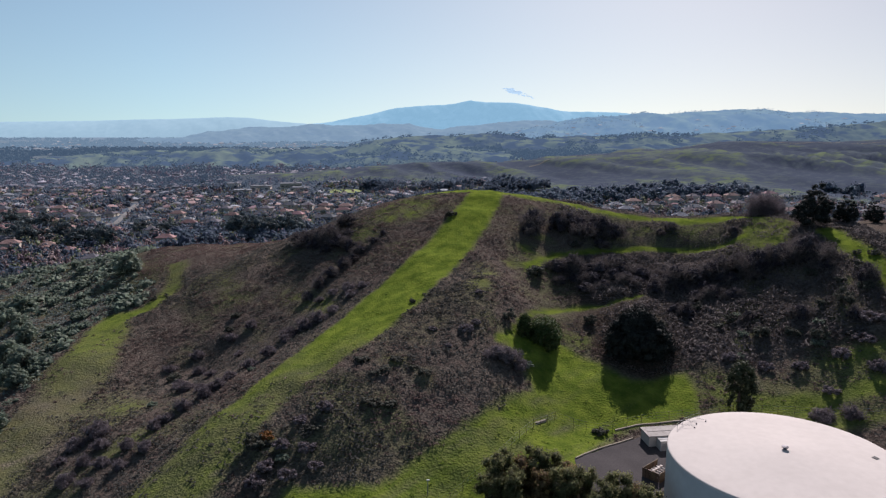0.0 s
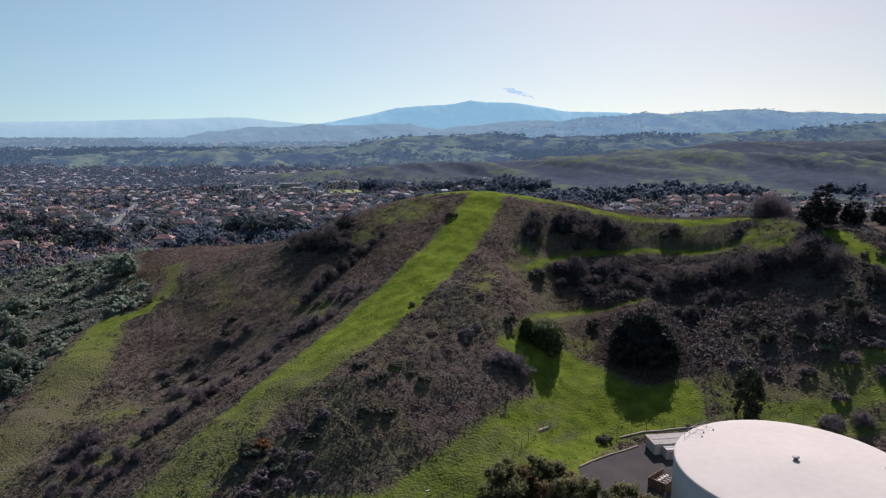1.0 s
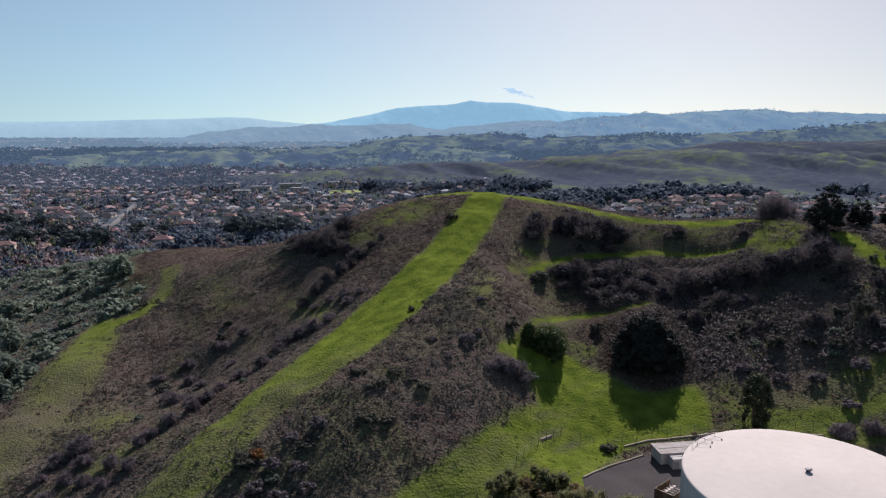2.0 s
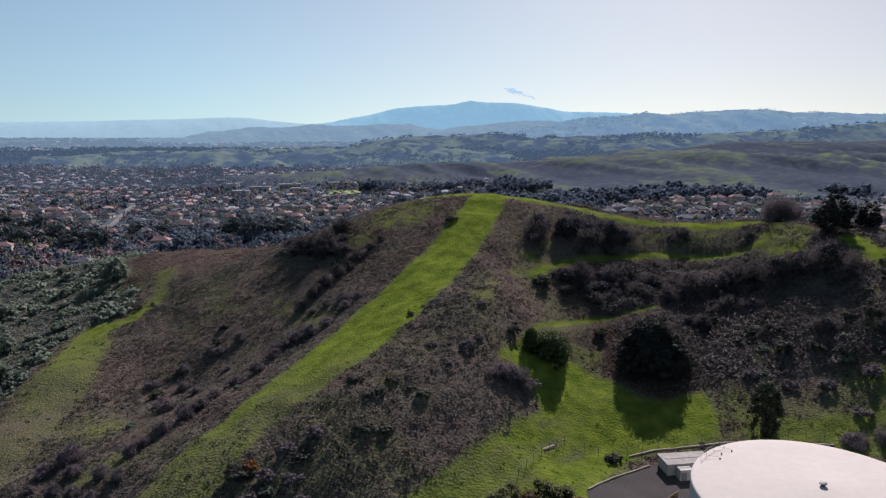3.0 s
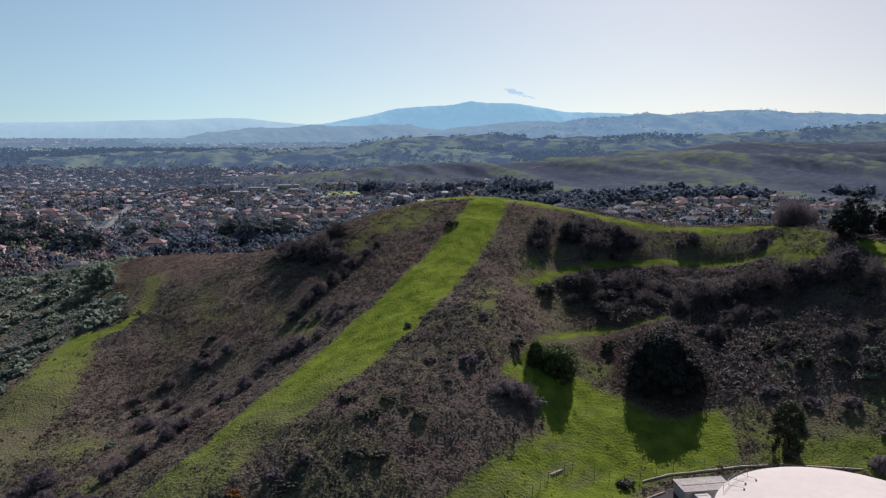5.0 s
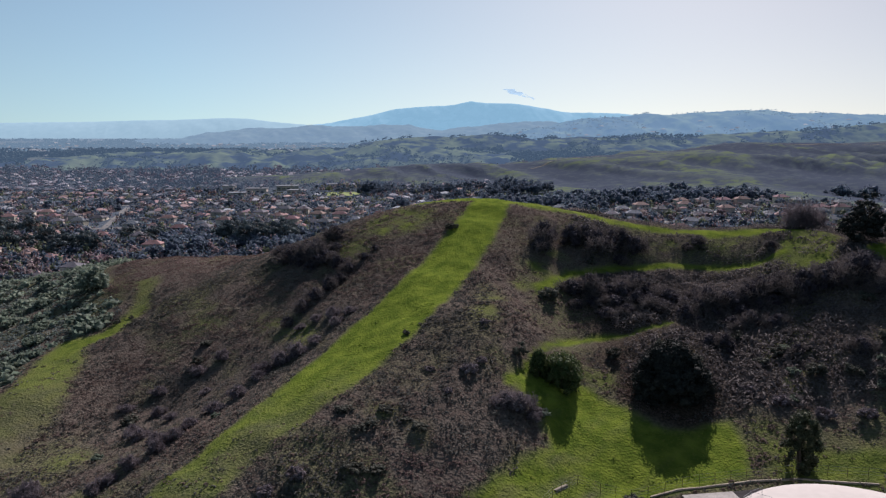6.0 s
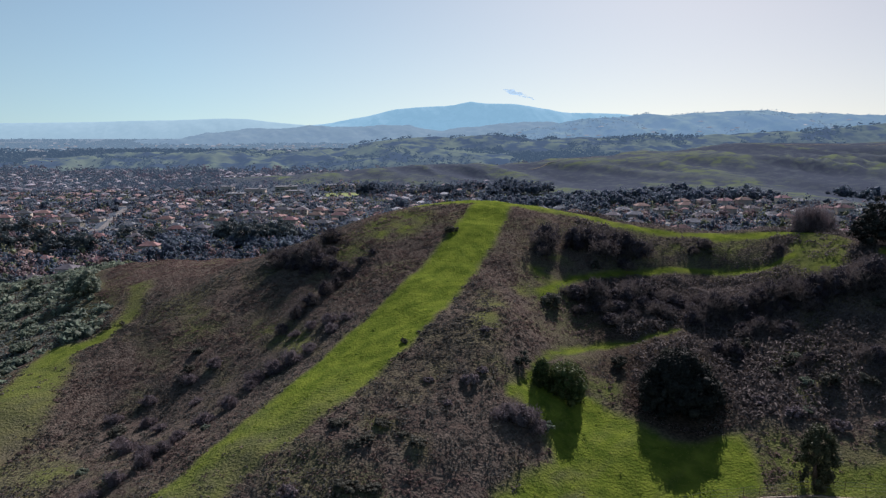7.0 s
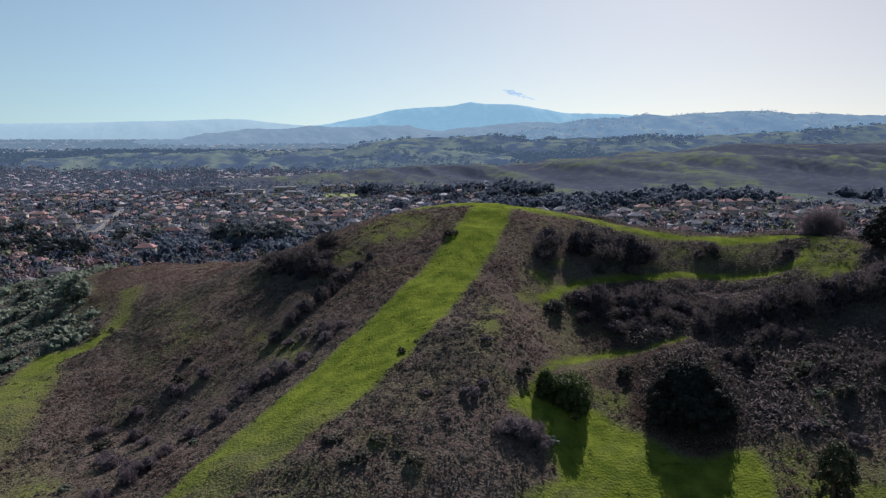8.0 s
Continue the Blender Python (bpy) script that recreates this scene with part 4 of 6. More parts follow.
def bell_crown(name, seed, radius, tall, clumps, per, leaf, mat, lump=0.24, widest=0.3, point=1.6, slim=0.7, core=0.56):
    """A dense crown that hangs to the ground: widest low down, rounding to its top, with an uneven skin."""
    rng = np.random.default_rng(seed)
    u = rng.uniform(0.04, 0.94, clumps)
    reach = np.where(u < widest, 0.86 + 0.14 * u / widest, (1 - (np.maximum(u - widest, 0) / (1 - widest)) ** point) ** 0.75)
    a = rng.uniform(0, 2 * math.pi, clumps)
    lobes = 1 + 0.10 * np.sin(3 * a + seed) + 0.08 * np.sin(5 * a + 2 * seed + 4 * u)
    s = rng.uniform(0.6, 1.25, clumps) * lump * radius
    r = np.maximum(reach * radius * lobes * rng.uniform(0.35, 1.0, clumps) ** 0.5 - 0.6 * s, 0)
    c = np.column_stack([np.cos(a) * r, np.sin(a) * r, u * tall])
    c[:, 2] = np.maximum(c[:, 2], 0.5 * s)
    k = np.repeat(np.arange(clumps), per)
    d = rng.normal(size=(len(k), 3))
    d /= np.linalg.norm(d, axis=1)[:, None]
    p = c[k] + d * (rng.uniform(0.5, 1.15, len(k)) * s[k])[:, None]
    v, f = cards(p, np.full(len(p), leaf), np.full(len(p), leaf * slim), rng, outward=d)
    bv, bf = BALL
    iv = (bv[None] * (core * s)[:, None, None] * (1 + 0.18 * rng.normal(size=(clumps, len(bv), 1))) + c[:, None]).reshape(-1, 3)
    jf = (bf[None] + (np.arange(clumps) * len(bv))[:, None, None]).reshape(-1, 4) + len(v)
    return mesh_of(name, np.concatenate([v, iv]), np.concatenate([f, jf]), mat)


def trunk_mesh(name, seed, tall, thick, limbs, reach, mat):
    rng = random.Random(seed)
    bm = bmesh.new()
    bend = Vector((rng.uniform(-0.2, 0.2) * tall * 0.3, rng.uniform(-0.2, 0.2) * tall * 0.3, tall * 0.45))
    tube(bm, (0, 0, -0.4), bend * 0.5, thick * 1.25, thick, 9)
    tube(bm, bend * 0.5, bend, thick, thick * 0.8, 9)
    for i in range(limbs):
        a = 2 * math.pi * (i + rng.random() * 0.6) / limbs
        tip = bend + Vector((math.cos(a) * reach * rng.uniform(0.5, 0.9), math.sin(a) * reach * rng.uniform(0.5, 0.9), tall * rng.uniform(0.12, 0.42)))
        mid = bend.lerp(tip, 0.5) + Vector((0, 0, rng.uniform(-0.05, 0.1) * tall))
        tube(bm, bend, mid, thick * 0.55, thick * 0.38, 6)
        tube(bm, mid, tip, thick * 0.38, thick * 0.1, 5)
    me = bpy.data.meshes.new(name)
    bm.to_mesh(me)
    bm.free()
    return shade(me, mat)


def twig_mesh(name, seed, radius, tall, count, mat):
    """A bare, bushy tangle of thin stems that fan out and fork."""
    rng = np.random.default_rng(seed)
    hub = rng.normal(size=(5, 2)) * radius * 0.42
    bulk = rng.uniform(0.45, 0.75, 5)
    j = rng.integers(0, 5, count)
    root = np.column_stack([hub[j] + rng.normal(size=(count, 2)) * radius * 0.15, np.full(count, -0.1)])
    a = rng.uniform(0, 2 * math.pi, count)
    out = rng.uniform(0.1, 1.0, count) ** 0.7 * radius * bulk[j]
    h = tall * (0.45 + 0.75 * bulk[j]) * np.sqrt(np.maximum(0.05, 1 - (out / (radius * bulk[j])) ** 2)) * rng.uniform(0.65, 1.1, count)
    tip = np.column_stack([hub[j, 0] + np.cos(a) * out, hub[j, 1] + np.sin(a) * out, h])
    pts, dirs = [], []
    for u0, u1 in ((0.15, 0.55), (0.5, 0.85), (0.75, 1.0)):
        s = root + (tip - root) * u0
        e = root + (tip - root) * u1 + rng.normal(size=(count, 3)) * 0.10 * radius
        pts.append(s)
        dirs.append(e - s)
    for j in range(9):
        u = rng.uniform(0.4, 1.0, count)[:, None]
        pts.append(root + (tip - root) * u)
        dirs.append(rng.normal(size=(count, 3)) * 0.16 * radius + np.array([0, 0, 0.1 * tall]))
    s, d = np.concatenate(pts), np.concatenate(dirs)
    n = len(s)
    side = np.cross(d, rng.normal(size=(n, 3)))
    side /= np.linalg.norm(side, axis=1)[:, None] + 1e-9
    w = 0.004 * radius + 0.012
    v = np.stack([s - side * w, s + side * w, s + d + side * w * 0.6, s + d - side * w * 0.6], 1).reshape(-1, 3)
    return mesh_of(name, v, np.arange(4 * n).reshape(n, 4), mat)


def tree(name, label, category, seed, tall, radius, clumps, per, leaf, mat, low=0.3, lump=0.42, group="", crown_tall=None, thick=None):
    base = tagged(new(name), label, category, group)
    ct = crown_tall or tall * 0.5
    part_mesh("trunk", trunk_mesh("trunk", seed, tall, thick or 0.035 * tall, 6, radius * 0.8, M_BARK), base)
    part_mesh("crown", crown_mesh("crown", seed, radius, ct, clumps, per, leaf, mat, low, lump, tall - ct * 1.02), base)
    return base


def skirt_tree(name, label, seed, tall, radius, clumps, per, leaf, mat, lump=0.24, widest=0.3, point=1.6, group=""):
    base = tagged(new(name), label, "tree", group)
    part_mesh("trunk", trunk_mesh("trunk", seed, tall * 0.85, 0.035 * tall, 6, radius * 0.6, M_BARK), base)
    part_mesh("crown", bell_crown("crown", seed, radius, tall, clumps, per, leaf, mat, lump, widest, point), base)
    return base


def thicket(name, label, seed, radius, tall, group, mat, core, twigs):
    """A winter thicket: a dense inside of fine stems under a haze of bare twigs."""
    base = tagged(new(name), label, "bush", group)
    part_mesh("tangle", twig_mesh("tangle", seed, radius, tall, 130, twigs), base, "grey-brown bare twigs")
    part_mesh("foliage", bell_crown("foliage", seed, radius * 0.82, tall * 0.86, 30, 32, 0.85, mat, 0.3, 0.35, 1.8, 0.12, core), base)
    return base


def bush(name, label, category, seed, radius, tall, clumps, per, leaf, mat, group="", low=0.0):
    base = tagged(new(name), label, category, group)
    bm = bmesh.new()
    rng = random.Random(seed)
    for i in range(5):
        a = i * 1.26 + rng.random()
        tube(bm, (0, 0, -0.2), (math.cos(a) * radius * 0.5, math.sin(a) * radius * 0.5, tall * 0.6), 0.05 * radius, 0.015 * radius, 5)
    part("stem", bm, M_BARK, base)
    part_mesh("foliage", crown_mesh("foliage", seed, radius * 0.8, tall * 0.72, clumps, per, leaf, mat, low, 0.36, tall * 0.12), base)
    return base


def twig_bush(name, label, seed, radius, tall, count, group):
    base = tagged(new(name), label, "bush", group)
    part_mesh("tangle", twig_mesh("tangle", seed, radius, tall, count, M_TWIG), base)
    return base


def plant(ob, first, x, y, turn, size=1.0, sink=0.15, tall=1.0):
    """Puts the first of a kind, or a copy of it, on the ground."""
    sink = sink * size
    m = pose(x, y, ground_at(x, y) - sink, 0, 0, turn) @ Matrix.Diagonal((size, size, size * tall, 1))
    if first:
        ob.matrix_basis = m
        return ob
    return copy_thing(ob, m @ Matrix.Diagonal((1 / ob.scale[0], 1 / ob.scale[1], 1 / ob.scale[2], 1)))


# single trees
big = skirt_tree("oak_tree", "huge black-green evergreen oak with crown down to the grass", 11, 10.3, 8.0, 260, 100, 0.42, M_LEAF_DARK, 0.2, 0.25, 1.6)
plant(big, True, 42.2, 147.8, 20, sink=1.9)
pepper = skirt_tree("pepper_tree", "green pepper tree with drooping rounded crown", 12, 6.2, 4.1, 120, 90, 0.34, M_LEAF_PEPPER, 0.24, 0.55, 2.6)
plant(pepper, True, 21.5, 144.4, 0, sink=0.9)
small = skirt_tree("pepper_tree", "slim young dark green tree beside a pepper tree", 13, 4.9, 1.9, 50, 80, 0.32, M_LEAF_PEPPER, 0.36, 0.4, 2.0)
plant(small, True, 17.4, 144.4, 0)
yard_tree = skirt_tree("evergreen_tree", "round dark green tree beside the yard fence", 14, 9.6, 3.1, 90, 90, 0.32, M_LEAF_YARD, 0.27, 0.45, 2.2)
plant(yard_tree, True, 56.3, 126.6, 0)
ridge_oak = tree("oak_tree", "broad dark oak on the grassy ridge", "tree", 15, 12.0, 4.5, 110, 66, 0.4, M_LEAF_DARK, low=0.9, lump=0.27, crown_tall=6.6, group="ridge oaks")
plant(ridge_oak, True, 100.2, 190.4, 0)
plant(ridge_oak, False, 111, 193, 130, 0.62)
plant(ridge_oak, False, 120, 195, 250, 0.5)
ridge_bare = twig_bush("bare_tree", "leafless brown tree behind the ridge", 16, 4.2, 8.0, 500, "bare trees")
plant(ridge_bare, True, 95, 211, 0)
plant(ridge_bare, False, 101, 214, 90, 0.8)
lone = tree("oak_tree", "green oak at the edge of a meadow", "tree", 17, 6.2, 4.0, 36, 46, 0.55, M_LEAF_GREEN, low=0.6, lump=0.4, crown_tall=3.2, group="oaks of the lower slope")
plant(lone, True, -104.5, 228.5, 0)
for x, y, r, s in ((-98, 153, 40, 0.7), (-101, 163, 120, 0.75), (-90, 133, 200, 0.7), (-110, 171, 300, 0.85), (-113, 184, 20, 0.7), (-124, 196, 80, 0.9), (-131, 214, 150, 0.8), (-106, 158, 220, 0.8)):
    plant(lone, False, x, y, r, s)
olive_tree = skirt_tree("eucalyptus_tree", "upright olive-green feathery tree below the tank yard", 18, 8.0, 2.9, 46, 100, 0.30, M_LEAF_OLIVE, 0.36, 0.6, 2.6, "trees below the yard")
plant(olive_tree, True, 8.4, 98.6, 0, 1.0, sink=0.4)
rusty_tree = skirt_tree("eucalyptus_tree", "upright tree with rusty brown leaves below the tank yard", 19, 7.4, 2.5, 40, 100, 0.28, M_LEAF_BRONZE, 0.38, 0.6, 2.4, "trees below the yard")
plant(rusty_tree, True, 11.2, 98.8, 0, 1.0, sink=0.4)
for w, x, y, r, s in ((0, 13.9, 99.8, 80, 1.0), (0, 16.6, 99.2, 160, 0.95), (1, 18.9, 98.2, 220, 0.9), (0, 20.6, 96.2, 300, 0.9), (0, 10.0, 95.4, 20, 0.95), (1, 14.0, 95.6, 70, 0.95), (0, 17.5, 95.0, 130, 0.95),
                      (0, 25.2, 93.2, 120, 0.95), (1, 27.2, 92.2, 10, 0.85), (0, 28.8, 90.8, 200, 0.85), (0, 22.6, 91.6, 60, 0.9), (0, 7.0, 95.2, 250, 0.85)):
    plant((olive_tree, rusty_tree)[w], False, x, y, r, s, sink=0.4)

# dark evergreen shrubs on the slopes
dark_bush = bush("shrub", "dark evergreen shrub on the hillside", "shrub", 21, 2.0, 2.6, 28, 38, 0.28, M_LEAF_SAGE, "dark hillside shrubs")
dark_bush_b = bush("shrub", "dark evergreen shrub on the hillside", "shrub", 22, 2.0, 3.2, 26, 44, 0.3, M_LEAF_SAGE, "dark hillside shrubs")
DARK_SPOTS = [(28.6, 120.6, 0.8), (-6.8, 151, 0.42), (2.4, 204.5, 1.0), (37.4, 197.2, 0.7), (23.8, 176, 1.3), (14.2, 147, 0.7), (-29.4, 214.5, 1.0), (66, 157, 0.9), (69.5, 148, 1.0), (62.5, 155, 0.8),
              (75, 146, 0.9), (78.8, 142.3, 1.0), (87, 164, 0.9), (88, 150, 1.0), (91, 158, 0.7), (94, 153, 0.8), (97, 160, 0.8), (84, 152, 0.7), (100, 168, 0.6), (98, 163, 0.6), (103, 166, 0.7), (68, 205.5, 0.6),
              (61, 165, 0.8), (44, 160, 0.8), (34, 158, 0.8), (50, 156, 0.7)]
DARK_LEFT = [(-15.3, 127.4, 0.8), (-12.4, 122.6, 0.55), (-10.6, 123.6, 0.6), (-8.9, 127, 0.62), (-3.5, 123.2, 0.72), (-5.6, 125, 0.5), (-9.1, 115.4, 0.75), (-11.4, 114.6, 0.6), (-13, 115.3, 0.7),
             (-21, 110.2, 0.6), (-30.6, 107.6, 0.95), (-54, 179.3, 0.9), (-62, 155, 0.9), (-69, 130, 0.4), (-54, 172, 0.8), (-84, 199, 0.6), (-81, 201, 0.5)]
brown_bush = bush("brush", "soft purple-brown winter brush on the slope", "bush", 23, 2.3, 2.5, 30, 38, 0.28, M_TWIG, "brown winter brush")
BROWN_SPOTS = [(-20, 114, 0.6), (-24, 112, 0.6), (-22, 106, 0.65), (-26, 107, 0.6), (-27.8, 103, 0.7), (-20, 103, 0.6), (-24, 101, 0.6),
               (-29, 100, 0.7), (4.7, 138, 0.7), (7, 141, 0.4), (1, 132, 0.4), (-2, 138, 0.4), (8, 153, 0.5), (56, 146, 0.8), (60, 142, 0.8), (66, 138, 0.8), (72, 136, 0.8), (80, 136, 0.9),
               (86, 138, 1.0), (90, 143, 1.0), (74, 128, 0.7), (84, 130, 0.8), (92, 134, 0.9)]
spin = random.Random(8)
used = [False, False, False]
for x, y, s in DARK_SPOTS + DARK_LEFT + BROWN_SPOTS:
    w = 2 if (x, y, s) in BROWN_SPOTS else spin.randrange(2)
    plant((dark_bush, dark_bush_b, brown_bush)[w], not used[w], x, y, spin.uniform(0, 360), s * spin.uniform(0.95, 1.2), tall=spin.uniform(0.7, 1.1) * (0.72 if (x, y, s) in DARK_LEFT else 1.0))
    used[w] = True

# dense winter thickets: ridge, shoulder, hollow and gully
thicket_a = thicket("thicket", "dense dark grey-brown leafless thicket on the slope", 31, 2.4, 3.4, "winter thickets", M_THICKET, 0.56, M_BRUSH)
thicket_b = thicket("thicket", "dense dark grey-brown leafless thicket on the slope", 32, 2.7, 3.0, "winter thickets", M_THICKET, 0.56, M_BRUSH)
thicket_c = thicket("thicket", "open mauve-grey leafless thicket in the gully", 33, 2.6, 2.6, "gully thickets", M_TWIG, 0.3, M_TWIG)
RIDGE_BRUSH = [(26, 201, 1.5), (24.5, 197, 1.0), (33.5, 204, 1.5), (36.5, 205.5, 1.7), (40, 203, 1.6), (43.5, 204.5, 1.7), (47, 205.5, 1.5), (50, 204, 1.2), (45, 200, 0.9), (67.4, 207.5, 0.85), (64, 206, 0.6), (83.5, 200, 0.6)]
SHOULDER_BRUSH = [(-30, 203, 1.4), (-33, 206, 1.5), (-36, 209, 1.4), (-39, 212, 1.3), (-42.5, 216, 1.3), (-46, 219.5, 1.1), (-38, 206, 1.1), (-42, 210, 1.1), (-29.4, 213.5, 1.3), (-26.5, 198.5, 1.0), (-23, 193.6, 0.8), (-28, 206, 0.9), (-34, 201, 0.9), (-24.5, 190, 0.8), (-27, 187, 0.85), (-29.5, 183.5, 0.8), (-32, 179.5, 0.8), (-35, 176, 0.7), (-20, 197, 0.6), (-17, 200, 0.5)]
HOLLOW_BRUSH = [(30.5, 181.5, 1.2), (35, 181, 1.3), (40, 182, 1.2), (44, 184, 1.3), (48, 182.5, 1.2), (52, 181, 1.0), (45, 189, 0.9), (33, 176, 0.9), (38, 176, 0.9), (44, 177, 0.9), (50, 177, 0.9), (56, 179, 1.1),
                (60, 177, 1.2), (64, 176.5, 1.2), (67, 179, 1.1), (71, 180, 1.2), (75, 178.5, 1.3), (79.6, 176, 1.4), (84, 173, 1.4), (88, 171, 2.0), (92, 172, 1.9), (87, 178, 1.3), (93, 178, 1.4), (91.7, 164, 1.2)]
HOLLOW_BRUSH += [(57, 171, 0.8), (62, 169, 0.9), (54, 162, 0.8), (58, 160, 0.8), (95, 156, 1.1), (99, 142, 1.1), (86, 146, 0.9), (80, 150, 0.7), (70, 155, 0.7), (103, 152, 1.1)]
HOLLOW_BRUSH += [(33, 179, 1.1), (37, 179, 0.8), (42, 180, 1.1), (46, 179.5, 1.0), (50, 184, 0.9), (54, 183, 1.0), (58, 181.5, 1.1), (62, 180, 1.0), (66, 175, 1.0), (70, 175, 1.0), (74, 174, 1.1), (30, 175, 0.8), (35, 173, 0.8),
                (41, 174, 0.8), (47, 174, 0.7), (53, 175, 0.9), (66, 170, 0.8), (71, 168, 0.8), (60, 173, 0.9), (78, 171, 1.1)]
GULLY_BRUSH = [(10.2, 132.5, 1.0), (12.8, 133, 1.1), (15.2, 132.4, 0.75), (-28.5, 157.5, 0.9), (-31.5, 157, 0.9), (-35, 156.5, 0.8), (-25.5, 161, 0.7), (-22.5, 166, 0.6), (-20, 170, 0.6), (-23.5, 171, 0.7), (-27, 172, 0.7),
               (-31, 171.5, 0.6), (-41.5, 145, 0.8), (-46, 136.5, 0.8), (-50, 140, 0.7), (-55, 144.5, 0.9), (-66.3, 127.5, 1.05), (-69.1, 124.5, 0.8), (-63.5, 122, 0.7), (-60, 116, 0.7), (-52, 126, 0.6), (69, 121.5, 1.0)]
GULLY_BRUSH += [(74, 120.5, 0.8), (-48, 171, 0.8), (-52, 168, 0.8), (-64.6, 160, 0.7), (-60, 165, 0.7), (-44, 140, 0.7), (-47.5, 133, 0.7), (-50.5, 129.5, 0.7), (-54, 124, 0.65), (-57, 119.5, 0.65), (-53, 117, 0.6), (-56, 113, 0.6),
               (-60, 111, 0.6), (-64, 118, 0.6), (-38, 148.5, 0.7), (-35, 153, 0.7), (-58, 148, 0.6), (-52, 151, 0.6), (-47, 158, 0.6), (-57, 157, 0.6), (-70, 120, 0.6), (-66, 113, 0.7)]
used = [False, False, False]
for x, y, s in RIDGE_BRUSH + SHOULDER_BRUSH + HOLLOW_BRUSH + GULLY_BRUSH:
    w = 2 if (x, y, s) in GULLY_BRUSH else spin.randrange(2)
    loose = 1.6 if (x, y, s) in HOLLOW_BRUSH else 0.4
    x, y, s = x + spin.uniform(-loose, loose), y + spin.uniform(-loose, loose), s * spin.uniform(1.15 - 0.25 * loose, 1.05 + 0.2 * loose)
    plant((thicket_a, thicket_b, thicket_c)[w], not used[w], x, y, spin.uniform(0, 360), s, tall=spin.uniform(0.7, 1.15))
    used[w] = True

rust = bush("shrub", "rust-coloured autumn shrub on the slope", "shrub", 41, 1.5, 1.8, 20, 30, 0.28, M_RUST, "")
plant(rust, True, -29.2, 109.0, 0)
bright = bush("shrub", "fresh yellow-green shrub among brown brush", "shrub", 42, 1.6, 1.8, 20, 32, 0.3, M_LEAF_GREEN, "green shrubs")
used = [False]
for x, y, s in ((-45.5, 137, 0.9), (-52, 131, 0.9), (-40, 141, 0.7), (68, 158, 0.9), (66, 150, 1.0), (81, 147, 1.0), (78, 141, 1.1), (63, 143, 0.8), (-25.5, 104.5, 0.8), (16.5, 134, 1.0), (-60, 138, 0.8), (-100, 186, 1.6), (-104, 196, 1.9), (-108, 206, 1.7), (-99, 172, 1.5), (-112, 214, 1.6), (-118, 226, 1.8), (-109, 190, 1.4),
                (-124, 238, 1.7), (-114, 232, 1.4), (-130, 250, 1.9), (-138, 262, 1.8), (-96, 160, 1.4), (-122, 215, 1.5), (-112, 246, 1.5)):
    plant(bright, not used[0], x, y, spin.uniform(0, 360), s)
    used[0] = True


# ---- low scrub, grass and ground plants
def scatter(name, label, category, templates, x, y, size, mat, seed, sink=0.05, flat=None, rounded=False):
    rng = np.random.default_rng(seed)
    z = height(x, y) - sink
    turn = rng.uniform(0, 2 * math.pi, len(x))
    pick = rng.integers(0, len(templates), len(x))
    vs, fs, off = [], [], 0
    for i, (tv, tf) in enumerate(templates):
        k = np.nonzero(pick == i)[0]
        c, s = np.cos(turn[k])[:, None], np.sin(turn[k])[:, None]
        sx = size[k][:, None]
        hx = sx if flat is None else flat[k][:, None]
        X = (tv[None, :, 0] * c - tv[None, :, 1] * s) * sx + x[k][:, None]
        Y = (tv[None, :, 0] * s + tv[None, :, 1] * c) * sx + y[k][:, None]
        Z = tv[None, :, 2] * hx + z[k][:, None]
        vs.append(np.stack([X, Y, Z], -1).reshape(-1, 3))
        n = len(tv)
        fs.append((tf[None] + (np.arange(len(k)) * n)[:, None, None]).reshape(-1, tf.shape[1]) + off)
        off += n * len(k)
    me = mesh_of(name, np.concatenate(vs), np.concatenate(fs), mat, smooth=rounded)
    return tagged(new(name, me), label, category, kind="stuff")


def dome_template(seed, leaves, leaf, tall=0.8, up=0.3, slim=0.75, open_up=0.0):
    rng = np.random.default_rng(seed)
    d = rng.normal(size=(leaves, 3))
    d[:, 2] = np.abs(d[:, 2]) * 0.8
    d /= np.linalg.norm(d, axis=1)[:, None]
    p = d * rng.uniform(0.45, 1.0, leaves)[:, None] * np.array([1, 1, tall])
    return cards(p, np.full(leaves, leaf), np.full(leaves, leaf * slim), rng, up=up, outward=d * (1 - 0.5 * min(1.0, open_up)) + np.array([0, 0, open_up]))


rng = np.random.default_rng(77)
sx, sy = rng.uniform(-122, 112, 112000), rng.uniform(86, 264, 112000)
keep = (np.hypot(sx - TX, sy - TY) > pad_radius(np.arctan2(sy - TY, sx - TX)) + 0.8) & (np.hypot(sx - 42.3, sy - 147) > 6.0)
cover = grass_cover(sx, sy)
clump = waves(sx, sy, 7, 91, 3)
bowl = np.maximum(step(26, 46, sx + 6 * waves(sx, sy, 12, 97, 2)) * step(138, 152, sy), step(46, 54, sx) * step(136, 146, sy))
LEFT_EDGE = [(-104, 250), (-100, 232), (-97, 222), (-84.5, 206), (-88, 194.5), (-96, 192), (-94, 172), (-92, 150), (-92, 130), (-94, 95)]
edge_y, edge_x = [p[1] for p in LEFT_EDGE][::-1], [p[0] for p in LEFT_EDGE][::-1]
green_side = sx < np.interp(sy, edge_y, edge_x) - 1.5 + 1.5 * waves(sx, sy, 10, 93, 2)
russet = (sx < -46) & (sy > 222 + 0.25 * (sx + 70) + 5 * waves(sx, sy, 14, 94, 2)) & ~green_side
russet = russet | (np.hypot((sx - 1 + 0.5 * (sy - 114)) / 13, (sy - 114) / 6) + 0.25 * waves(sx, sy, 5, 96, 2) < 1)
dens = rng.uniform(size=len(sx))
